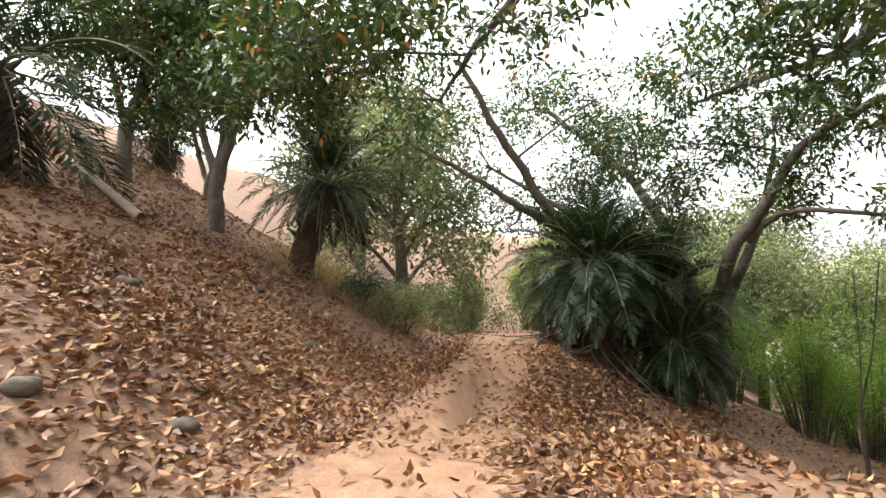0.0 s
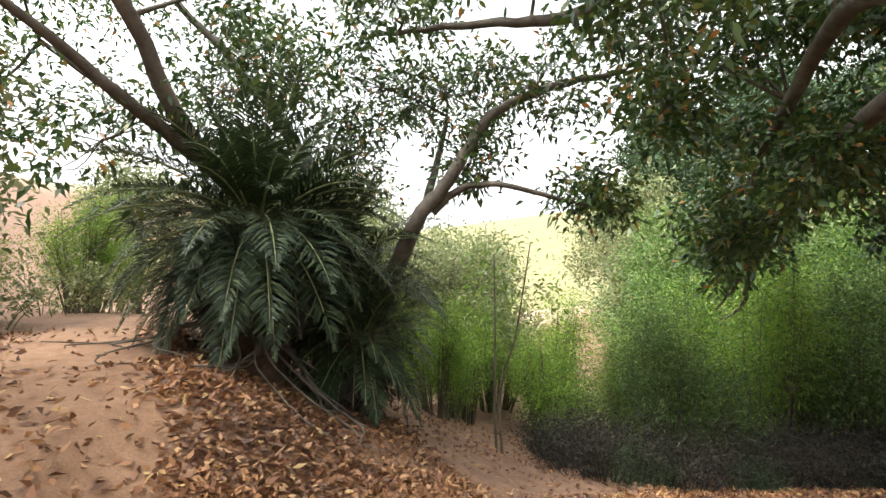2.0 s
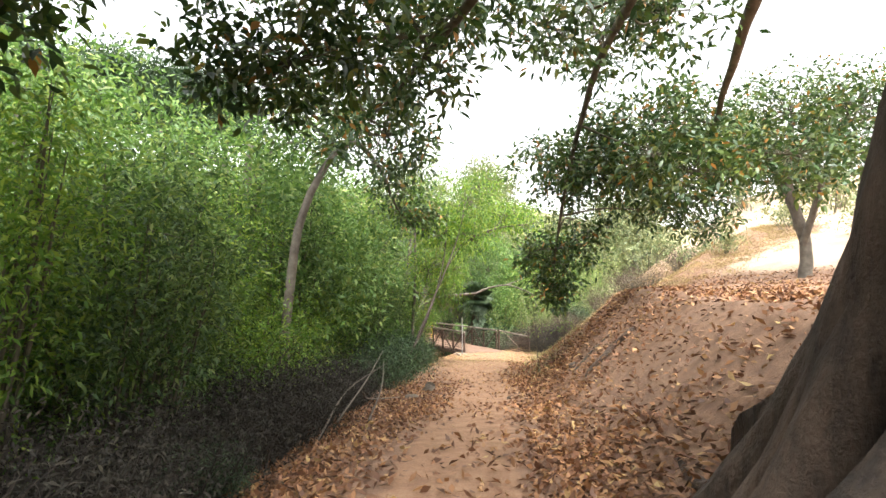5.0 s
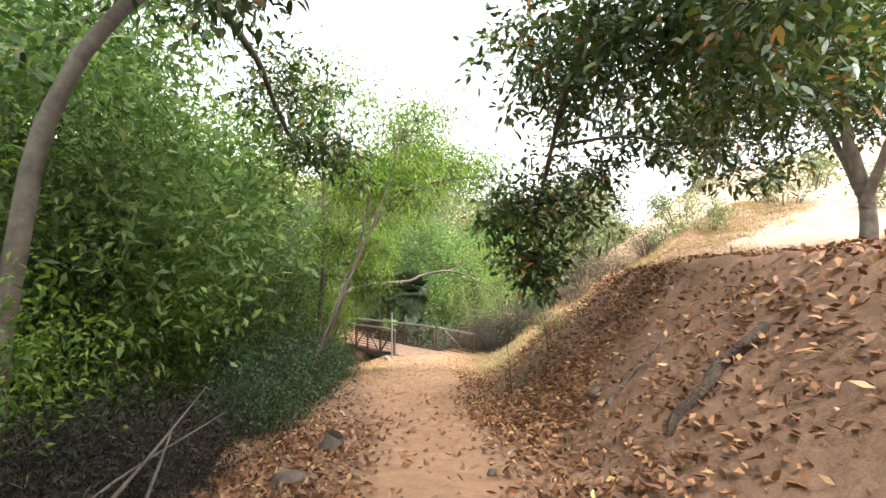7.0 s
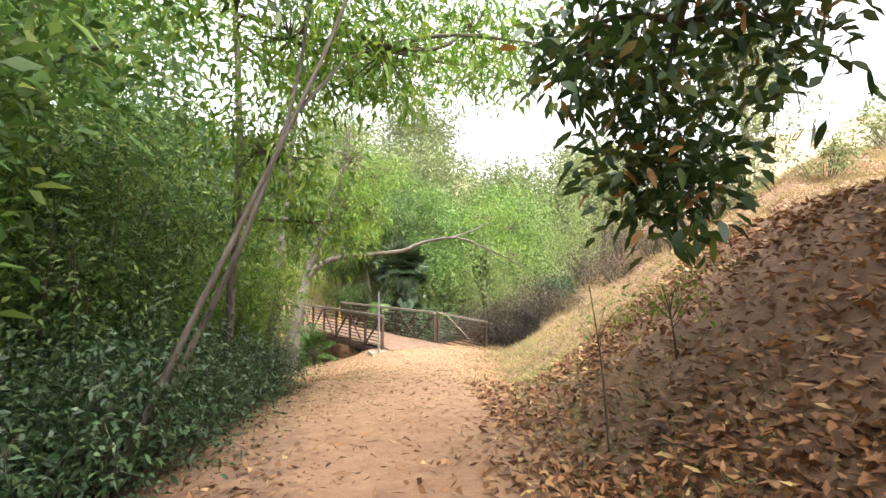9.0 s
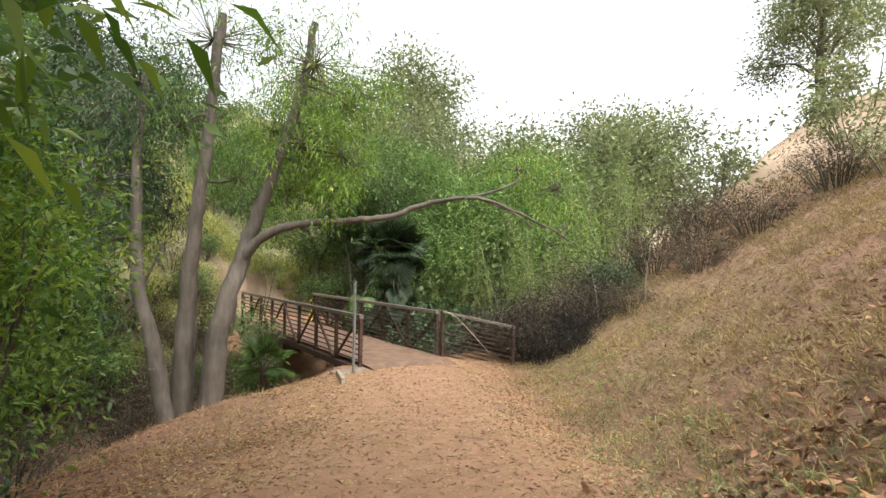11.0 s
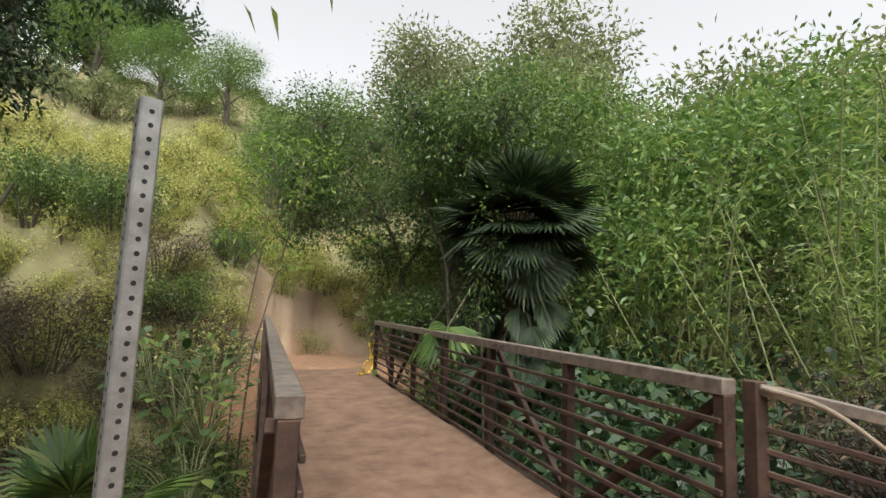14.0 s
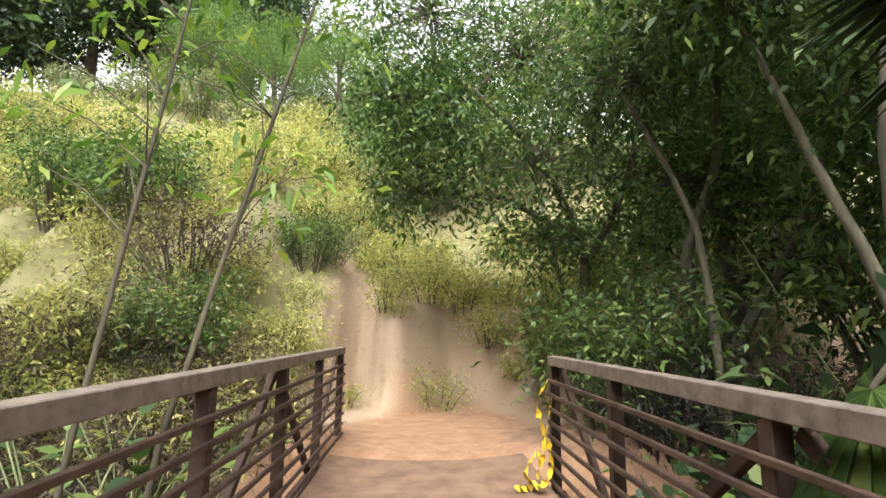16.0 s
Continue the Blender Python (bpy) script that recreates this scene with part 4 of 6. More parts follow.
def fan_palm(place, label, count, size, stalk, trunk_h, trunk_r, extra=(), group="fan palms", dead=0):
    ob = thing("fan_palm", place, label, "palm", group)
    t = Tubes(12)
    t.add([(0, 0, -0.4), (0, 0, trunk_h * 0.5), (0, 0, trunk_h)], trunk_r * 1.2, trunk_r, lump=0.08)
    part("trunk", t.mesh("trunk"), PALM_BARK, ob, "dark fibrous trunk")
    for k in range(count + dead + len(extra)):
        old = count <= k < count + dead
        if k >= count + dead:
            end = np.asarray(extra[k - count - dead], float) - np.asarray(place)
            a = math.atan2(end[1], end[0])
            flat = 1.0
        else:
            a = 2.39996 * k
            e = 1.4 - (2.5 if trunk_h > 1.5 else 1.6) * k / count + rng.normal() * 0.3 if not old else rng.uniform(-1.3, -0.5)
            ln = stalk * rng.uniform(0.8, 1.15)
            end = np.array([math.cos(a) * math.cos(e) * ln, math.sin(a) * math.cos(e) * ln, trunk_h + math.sin(e) * ln])
            flat = 0.35
        low_ = rng.uniform(0.1, 0.45) * trunk_h if old else 0.0
        end[2] -= low_
        start = np.array([trunk_r * 0.5 * math.cos(a), trunk_r * 0.5 * math.sin(a), trunk_h - 0.05 - low_])
        mid = (start + end) / 2 + np.array([0, 0, 0.12 * stalk])
        st = Tubes(5)
        st.add(spline([start, mid, end], 5), 0.016, 0.009)
        way = unit(unit(end - mid) + np.array([0, 0, -0.15]))
        nrm = unit(np.array([-math.cos(a) * (1 - flat), -math.sin(a) * (1 - flat), 0.6 + flat]) + rng.normal(size=3) * 0.15)
        lv = Leaves()
        fan_leaf(lv, end, way, nrm, size * rng.uniform(0.85, 1.1) * (0.9 if old else 1.0), 34, rng.uniform(1.6, 2.6) if old else rng.uniform(3.4, 4.4))
        stem = part("leaf_stalk", st.mesh("leaf_stalk"), STEM_BARK, ob, smooth=True)
        part("fan_blade", lv.mesh("fan_blade"), (PALM_LEAF if trunk_h > 1.5 else SHRUB_LEAF) if flat < 1 else SHRUB_LEAF, stem)
    return ob


fan_palm((3.1, 4.55, at_ground(3.1, 4.55)), "large dark-green fan palm crowding the bridge rail", 110, 0.6, 0.6, 2.35 - at_ground(3.1, 4.55), 0.2, extra=((1.98, 4.12, 1.0), (2.02, 4.95, 0.98)), dead=44)
fan_palm((-1.12, 2.45, at_ground(-1.12, 2.45)), "small bright-green fan palm in the creek bed", 15, 0.42, 0.4, 0.55 + max(0, -0.9 - at_ground(-1.12, 2.45)), 0.07)

# leaning trees by the bridge
W3 = [(-2.62, 0.2), (-3.0, 0.5), (-3.2, 0.1)]
zt = [at_ground(*p) for p in W3]
limb_tree("willow_tree", (*W3[0], zt[0]), "leaning willow tree with a long branch arching over the trail", [
    ([(-2.62, 0.2, zt[0] - 0.25), (-2.5, 0.22, 0.6), (-2.28, 0.3, 1.5), (-2.02, 0.4, 2.25), (-1.7, 0.2, 3.4), (-1.3, -0.05, 4.9), (-1.1, -0.2, 6.2)], 0.2, 0.06),
    ([(-2.15, 0.34, 1.9), (-1.9, 0.12, 2.3), (-1.6, -0.1, 2.5), (-1.2, -0.35, 2.6), (-0.6, -0.75, 2.66), (-0.03, -1.2, 2.74), (0.35, -1.45, 2.92), (0.74, -1.69, 3.04), (1.29, -2.06, 3.06), (2.03, -2.53, 2.72), (2.7, -2.9, 2.3)], 0.095, 0.012),
    ([(1.0, -1.9, 3.06), (1.8, -1.9, 3.3), (2.6, -1.8, 3.6), (3.6, -1.7, 3.6)], 0.03, 0.008),
    ([(1.3, -2.06, 3.05), (2.1, -2.1, 2.8), (3.0, -2.2, 2.2)], 0.02, 0.006),
], [((-1.3, -0.8, 5.2), (1.3, 1.2, 1.0), 1.2), ((-1.3, -0.2, 4.0), (0.8, 0.7, 0.8), 0.8), ((-0.7, -0.6, 3.8), (0.6, 0.6, 0.7), 0.7), ((-1.0, -1.0, 3.1), (0.35, 0.3, 0.5), 0.35), ((2.2, -1.9, 3.7), (0.9, 0.7, 0.5), 0.35), ((3.4, -1.8, 3.5), (1.0, 0.8, 0.7), 0.45), ((2.8, -2.6, 2.6), (0.7, 0.6, 0.5), 0.2), ((0.2, 0.2, 5.2), (0.9, 0.9, 0.6), 0.5), ((-0.4, 0.9, 3.6), (0.5, 0.5, 0.7), 0.5), ((-1.5, 0.9, 4.4), (0.6, 0.6, 0.9), 0.9), ((-0.9, 0.6, 4.0), (0.6, 0.5, 0.9), 0.9), ((-0.3, 0.2, 4.0), (0.5, 0.5, 0.8), 0.8), ((-1.2, 0.8, 3.3), (0.4, 0.4, 0.6), 0.45), ((-0.3, 0.1, 4.9), (0.7, 0.7, 0.7), 0.8)],
    WILLOW_BARK, BRIGHT_LEAF, (0.11, 0.024), tips=55, tuft=26, group="willow trunks", droop=0.6, spread=0.15)
limb_tree("willow_tree", (*W3[1], zt[1]), "tall straight grey willow trunk in a clump", [
    ([(*W3[1], zt[1] - 0.25), (-2.95, 0.45, 1.0), (-2.88, 0.3, 2.4), (-2.75, 0.12, 4.0), (-2.6, 0.0, 6.0)], 0.16, 0.07),
    ([(-2.85, 0.62, zt[1] - 0.25), (-2.83, 0.5, 0.7), (-2.86, 0.35, 2.0)], 0.075, 0.05),
], [((-2.7, 0.2, 5.6), (1.3, 1.3, 1.0), 1.1), ((-3.1, 0.6, 4.2), (0.9, 0.9, 0.8), 0.9), ((-2.5, 1.5, 4.5), (0.8, 0.8, 0.8), 1.0), ((-2.0, 1.3, 3.5), (0.5, 0.5, 0.6), 0.5)], WILLOW_BARK, WILLOW_LEAF, (0.11, 0.024), tips=55, tuft=26, group="willow trunks", droop=0.6)
limb_tree("willow_tree", (*W3[2], zt[2]), "leaning grey willow trunk at the clump's edge", [
    ([(*W3[2], zt[2] - 0.25), (-3.4, 0.3, 0.5), (-3.65, 0.5, 1.6), (-3.7, 0.7, 3.3), (-3.6, 0.8, 5.2)], 0.14, 0.06),
], [((-3.7, 0.8, 4.8), (1.2, 1.2, 1.0), 1.0), ((-4.2, 0.9, 3.2), (0.8, 0.8, 0.8), 1.0), ((-4.4, 1.6, 2.0), (0.8, 0.8, 0.8), 0.8), ((-3.8, 2.4, 4.7), (1.0, 1.0, 0.9), 1.8), ((-3.7, 2.4, 3.6), (0.9, 0.9, 0.8), 1.5), ((-3.1, 2.0, 2.8), (0.6, 0.6, 0.6), 0.7), ((-2.9, 2.2, 5.2), (0.9, 0.9, 0.7), 1.2)], WILLOW_BARK, DARK_LEAF, (0.11, 0.024), tips=55, tuft=26, group="willow trunks", droop=0.6)

z = at_ground(-4.3, 5.2)
limb_tree("oak_tree", (-4.3, 5.2, z), "dark leafy tree on the creek bank behind the willow clump", [
    ([(-4.3, 5.2, z - 0.2), (-4.2, 5.3, z + 1.5), (-4.4, 5.6, z + 3.2), (-4.2, 5.9, z + 5.5)], 0.14, 0.05),
    ([(-4.25, 5.3, z + 1.4), (-3.4, 5.2, z + 2.8), (-2.8, 5.2, z + 4.2)], 0.07, 0.02),
    ([(-4.3, 5.4, z + 2.0), (-5.4, 5.2, z + 3.4), (-6.0, 5.0, z + 4.6)], 0.07, 0.02),
], [((-3.6, 4.5, 5.9), (1.2, 1.1, 0.8), 1.3), ((-2.5, 5.6, 5.6), (1.0, 1.0, 0.7), 1.0), ((-4.8, 4.6, 6.6), (1.3, 1.2, 0.8), 1.4), ((-4.1, 6.0, 4.7), (1.2, 1.0, 0.8), 1.6), ((-5.6, 5.6, 5.4), (1.3, 1.2, 1.0), 1.6), ((-6.0, 5.0, 4.0), (1.2, 1.1, 0.9), 1.4), ((-3.3, 5.4, 3.9), (0.8, 0.8, 0.6), 0.9), ((-5.0, 5.2, 2.9), (0.9, 0.9, 0.7), 1.0)],
    STEM_BARK, DARK_LEAF, (0.11, 0.045), tips=66, tuft=28, droop=0.3)

# slender trees over the thicket on the lower trail
limb_tree("willow_tree", (-6.75, -9.0, at_ground(-6.75, -9.0)), "slender leaning willow rising out of the thicket", [
    ([(-6.75, -9.0, at_ground(-6.75, -9.0) - 0.2), (-6.4, -9.05, 1.1), (-6.1, -9.1, 1.8), (-5.75, -9.15, 2.6), (-5.4, -9.2, 3.4), (-5.0, -9.2, 4.4), (-4.7, -9.1, 5.4)], 0.03, 0.014),
    ([(-6.55, -8.7, at_ground(-6.55, -8.7) - 0.2), (-6.3, -8.85, 1.1), (-5.95, -9.0, 1.9), (-5.6, -9.0, 2.8), (-5.3, -8.9, 3.8), (-5.1, -8.7, 5.0)], 0.032, 0.012),
    ([(-5.5, -6.9, at_ground(-5.5, -6.9) - 0.2), (-5.45, -7.0, 1.8), (-5.4, -7.1, 3.6), (-5.5, -7.2, 5.6), (-5.4, -7.2, 7.0)], 0.06, 0.02),
    ([(-5.4, -9.2, 3.4), (-4.9, -9.0, 4.0), (-4.5, -8.8, 4.3)], 0.018, 0.008),
], [((-5.2, -8.3, 4.4), (0.8, 0.8, 0.7), 0.9), ((-4.4, -8.7, 4.3), (0.8, 0.7, 0.5), 0.9), ((-4.6, -8.9, 5.3), (1.0, 0.9, 0.6), 1.0), ((-5.4, -7.2, 6.6), (1.2, 1.1, 0.9), 1.2), ((-5.2, -7.6, 3.4), (0.7, 0.7, 0.6), 0.8), ((-6.4, -8.4, 5.0), (1.0, 1.0, 0.8), 0.9), ((-4.7, -7.6, 2.7), (0.5, 0.5, 0.5), 0.4), ((-3.9, -8.3, 5.9), (0.9, 0.9, 0.5), 0.7), ((-3.1, -8.5, 5.0), (0.7, 0.7, 0.5), 0.7), ((-2.5, -8.9, 4.8), (0.6, 0.6, 0.5), 0.45), ((-4.2, -5.9, 5.0), (0.9, 0.9, 0.7), 1.6), ((-3.1, -6.5, 5.3), (0.9, 0.8, 0.6), 1.4), ((-2.0, -7.2, 5.3), (0.8, 0.7, 0.5), 1.0)],
    WILLOW_BARK, BRIGHT_LEAF, (0.13, 0.04), tips=46, tuft=24, droop=0.4)
limb_tree("fig_tree", (-9.9, -11.6, at_ground(-9.9, -11.6)), "fig limb and leaves hanging over the thicket", [
    ([(-9.9, -11.6, at_ground(-9.9, -11.6)), (-9.6, -11.4, 4.0), (-8.6, -11.0, 5.9), (-7.6, -10.2, 5.7), (-6.9, -9.4, 5.0), (-6.3, -9.2, 4.4)], 0.1, 0.015),
], [((-6.8, -9.5, 5.4), (0.9, 0.8, 0.7), 1.0), ((-6.2, -9.2, 4.7), (0.6, 0.6, 0.5), 0.7), ((-8.2, -10.6, 6.4), (1.1, 1.1, 0.7), 1.1), ((-9.6, -11.4, 6.4), (1.3, 1.3, 0.9), 1.2)], LIMB_BARK, FIG_LEAF, (0.14, 0.06), tips=40, tuft=22, droop=0.25)


def shrub(name, place, label, size, stems, leaf, blade, count, group="", category="shrub", wood=None, top_heavy=1.0, tuft=12, droop=0.2, low=0.14, dome=0.45, spread=0.11, lobes=0):
    """A bush of many stems; leaves sit in tufts along side twigs, thinner low down."""
    ob = thing(name, place, label, category, group)
    w, lv = Tubes(5), Leaves()
    rx, ry, rz = size
    tips = []
    for k in range(stems):
        a, rad, tall = rng.uniform(0, 6.28), rng.uniform(0.2, 1) ** 0.5, rng.uniform(0.8, 1.08)
        if lobes:
            a = 2.39996 * (k % lobes) + rng.normal() * 0.22
            rad = (0.35 + 0.65 * ((k % lobes) * 0.618 % 1)) * rng.uniform(0.75, 1.1)
            tall = (0.72 + 0.42 * ((k % lobes) * 0.382 % 1)) * rng.uniform(0.7, 1.12)
        foot = np.array([0.35 * rx * rad * math.cos(a), 0.35 * ry * rad * math.sin(a), -0.15])
        head = np.array([rx * rad * math.cos(a), ry * rad * math.sin(a), rz * (1.0 - dome * rad * rad) * tall])
        c = spline([foot, foot * 0.5 + head * 0.45 + np.array([0, 0, 0.1 * rz]) + rng.normal(size=3) * 0.05 * rx, head], 3)
        w.add(c, 0.012 + 0.006 * rz, 0.004, 4)
        n = max(3, int(count / stems / tuft))
        s = rng.uniform(min(low * rng.uniform(0.2, 1.5), 0.9), 1.0, n) ** (0.5 / top_heavy)
        pos = np.stack([np.interp(s, np.linspace(0, 1, len(c)), c[:, q_]) for q_ in range(3)], -1)
        d = random_ways(n, 0.25) * rng.uniform(0.15, 0.5, (n, 1)) * min(rx, 1.2)
        tips.append(pos + d)
        for p_, q_ in zip(pos[::6], (pos + d)[::6]):
            w.add([p_, (p_ + q_) / 2 + (0, 0, 0.03), q_], 0.005, 0.002, 3)
    tips = np.concatenate(tips)
    tips[:, 2] = np.maximum(tips[:, 2], 0.05)
    foliage(lv, tips, spread, tuft, blade[0], blade[1], 0.15, 0.8, droop=droop)
    tagged(part("stem_mass", w.mesh("stem_mass"), wood or STEM_BARK, ob, smooth=True), kind="stuff")
    tagged(part("foliage", lv.mesh("foliage"), leaf, ob), kind="stuff")
    return ob


def plant(proto, spots, first=True):
    """Puts the first of a kind at the first spot and copies it to the others, turned and sized."""
    for k, (x, y, s, turn) in enumerate(spots):
        m = pose(x, y, at_ground(x, y) - 0.05, 0, 0, turn)
        if k == 0 and first:
            proto.matrix_basis = m
            proto.scale = (s, s, s)
        else:
            c = copy_thing(proto, m)
            c.scale = (s, s, s)


# thicket along the left of the lower trail
willow_bush = shrub("willow_bush", (0, 0, 0), "dense green willow bush in the thicket beside the trail", (1.5, 1.5, 3.1), 48, SHRUB_LEAF, (0.08, 0.025), 24000, "thicket", top_heavy=1.1, low=0.14, tuft=52, dome=0.36, spread=0.15, lobes=11)
plant(willow_bush, [(-13.6, -18.4, 0.82, 0), (-14.9, -16.8, 0.95, 200), (-12.1, -14.6, 1.15, 140), (-12.4, -13.2, 1.4, 20), (-11.8, -10.9, 1.35, 60), (-15.6, -14.2, 1.3, 240), (-9.6, -9.0, 1.5, 10), (-7.0, -7.0, 1.05, 170)])
# brighter leaf colour stands in for the sunlit tops of the same thicket
bright_bush = shrub("willow_bush", (0, 0, 0), "yellow-green willow bush, leaf colour brightened for light on the thicket", (1.5, 1.5, 3.4), 44, BRIGHT_LEAF, (0.08, 0.025), 20000, "thicket", top_heavy=1.15, low=0.06, tuft=48, dome=0.36, spread=0.15, lobes=9)
plant(bright_bush, [(-13.9, -12.6, 1.4, 0), (-11.6, -9.9, 1.6, 90), (-9.4, -7.6, 1.5, 200), (-16.6, -12.2, 1.3, 45), (-21.5, -15.0, 1.0, 30), (-23.5, -17.0, 1.0, 310), (-18.9, -15.2, 1.1, 130), (-7.4, -5.0, 1.1, 260), (-22.0, -20.6, 1.0, 20), (-17.5, -20.4, 0.7, 75), (-18.8, -18.6, 0.8, 155), (-19.6, -21.2, 0.8, 235), (-17.0, -17.6, 0.8, 315), (-24.5, -22.6, 0.9, 10), (-27.0, -25.8, 1.0, 100), (-29.0, -20.0, 1.1, 190), (-23.5, -28.2, 0.7, 280), (-5.0, -5.4, 0.72, 140), (-13.1, -16.0, 1.1, 80), (-11.2, -11.5, 1.15, 300), (-9.5, -8.9, 1.1, 110), (-14.6, -18.0, 0.68, 310)])
# leaf colour darkened to stand in for shade at the thicket's foot
low_bush = shrub("low_bush", (0, 0, 0), "low green bush at the trail's edge, leaves darkened for shade", (0.8, 0.8, 1.15), 26, DARK_LEAF, (0.065, 0.025), 6000, "low bushes", top_heavy=0.9, low=0.05)
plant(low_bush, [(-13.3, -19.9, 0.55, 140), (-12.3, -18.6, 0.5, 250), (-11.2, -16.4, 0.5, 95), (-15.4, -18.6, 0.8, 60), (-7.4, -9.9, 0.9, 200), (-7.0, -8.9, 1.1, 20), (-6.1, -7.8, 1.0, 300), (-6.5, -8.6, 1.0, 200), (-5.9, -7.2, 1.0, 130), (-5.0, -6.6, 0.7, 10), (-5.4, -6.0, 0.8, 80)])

# dead twigs coloured near-black in place of shade, here and by the bridge
shade_brush = shrub("dead_brush", (0, 0, 0), "tangle of dead twigs, coloured near-black for the shade under the thicket", (0.9, 0.9, 1.1), 52, SHADE_BRUSH, (0.08, 0.016), 4600, "dead brush", top_heavy=0.8, wood=SHADE_WOOD)
plant(shade_brush, [(-12.9, -19.4, 0.9, 0), (-12.3, -18.2, 0.9, 50), (-11.9, -17.2, 0.85, 100), (-11.3, -16.2, 0.85, 150), (-10.7, -15.2, 0.85, 200), (-10.1, -14.2, 0.8, 250), (-9.6, -13.2, 0.8, 300), (-9.0, -12.3, 0.75, 350), (-13.9, -19.9, 0.95, 40), (-14.9, -19.2, 1.0, 90), (-8.5, -11.2, 0.7, 140), (-11.5, -13.4, 1.0, 190), (-16.0, -18.6, 0.9, 30), (-10.7, -13.4, 1.0, 70), (-11.4, -14.4, 1.0, 160), (-12.0, -15.6, 1.05, 10), (-9.9, -12.4, 0.9, 220), (-12.8, -17.2, 1.0, 280), (-8.9, -11.4, 1.0, 40), (-9.6, -11.9, 1.1, 130), (-10.4, -13.0, 1.2, 320), (3.0, 0.75, 0.9, 0), (3.4, 0.0, 0.95, 90), (4.2, -0.7, 1.0, 180), (3.7, 0.9, 1.1, 270), (3.45, -1.35, 0.7, 45), (3.9, -1.7, 0.6, 145), (3.4, -0.85, 0.8, 245), (4.4, -1.5, 0.8, 15), (3.0, 7.6, 0.9, 0), (3.1, 8.5, 0.8, 70), (3.3, 9.3, 0.8, 140), (4.0, 8.2, 1.0, 210)])

# bushes on the upper trail's bank
olive_bush = shrub("bank_bush", (0, 0, 0), "olive-green bush leaning off the cut bank", (0.9, 0.9, 1.5), 18, PALE_LEAF, (0.10, 0.045), 4200, "bank bushes", top_heavy=1.3)
plant(olive_bush, [(-14.7, -28.4, 0.55, 0), (-17.6, -28.5, 0.9, 160), (-19.8, -29.4, 1.1, 30)])
dark_shrub = shrub("bank_bush", (0, 0, 0), "dark dense bush, on the slope and filling the shade by the creek", (0.55, 0.55, 0.7), 16, DARK_LEAF, (0.07, 0.03), 2600, "bank bushes")
# creek-side copies fill the black shade behind the right rail with dark leaves
plant(dark_shrub, [(-15.1, -29.3, 0.9, 0), (5.9, -1.2, 1.2, 30), (3.7, 1.0, 2.2, 10), (3.9, 2.0, 2.5, 80), (3.8, 3.0, 2.4, 150), (3.9, 5.6, 2.5, 290), (3.8, 6.8, 2.4, 20), (4.6, 2.4, 3.0, 120), (4.8, 5.0, 3.2, 200), (3.1, 1.5, 1.3, 33), (3.1, 2.6, 1.3, 133), (3.1, 6.0, 1.3, 233), (4.3, 6.0, 3.2, 283), (4.4, 3.8, 3.0, 43)])

# thicket around the bridge
cane_proto = thing("cane_clump", (0, 0, 0), "tall green giant-cane clump by the creek", "cane", "canes by the creek")
lv = Leaves()
for k in range(17):
    a, r = rng.uniform(0, 6.28), 0.75 * rng.uniform(0, 1) ** 0.5
    foot = np.array([r * math.cos(a), r * math.sin(a), -0.2])
    ln = rng.uniform(2.6, 5.4)
    head = foot + np.array([rng.normal() * 0.85, rng.normal() * 0.85, ln])
    c = spline([foot, (foot + head) / 2 + rng.normal(size=3) * 0.06, head], 6)
    cane = Tubes(6).add(c, 0.021, 0.006)
    part("cane", cane.mesh("cane"), CANE, cane_proto, smooth=True)
    n = 52
    s = rng.uniform(0.4, 1, n)
    base = np.stack([np.interp(s, np.linspace(0, 1, len(c)), c[:, q_]) for q_ in range(3)], -1)
    for _ in range(2):
        lv.add(base + rng.normal(size=(n, 3)) * 0.12, random_ways(n, 0.15, 0.6), random_ways(n, 1.2), rng.uniform(0.1, 0.22, n), 0.02, 0.2, 0.35)
part("foliage", lv.mesh("foliage"), CANE_LEAF, cane_proto)
plant(cane_proto, [(6.2, 2.4, 1.05, 0), (6.0, 1.0, 1.0, 80), (6.4, 4.0, 1.15, 160), (7.2, 2.6, 1.3, 240), (7.9, 0.2, 0.95, 20), (5.6, 6.6, 1.0, 110), (6.0, 5.6, 1.2, 300), (8.6, 3.0, 1.3, 60), (8.8, 0.2, 1.15, 140)])
creek_bush = shrub("creek_bush", (0, 0, 0), "leafy green bush hanging over the creek", (1.1, 1.1, 2.0), 26, SHRUB_LEAF, (0.12, 0.04), 4200, "creek bushes", top_heavy=1.2)
plant(creek_bush, [(3.6, 6.3, 1.1, 0), (4.4, 7.4, 1.3, 90), (3.0, 8.9, 0.9, 40), (-0.75, 6.2, 0.6, 220), (-1.9, 5.6, 0.55, 310), (-1.6, 9.2, 0.6, 10), (-3.2, 11.0, 0.8, 60), (-0.9, 11.6, 0.5, 100), (-5.0, 12.0, 0.9, 200), (-0.8, 4.4, 0.55, 130), (5.6, 8.2, 1.3, 260)])
brush = shrub("dry_brush", (0, 0, 0), "grey-brown dry brush on the creek bank", (0.95, 0.95, 1.0), 36, BRUSH, (0.10, 0.02), 2600, "dry brush", wood=STEM_BARK, top_heavy=0.8)
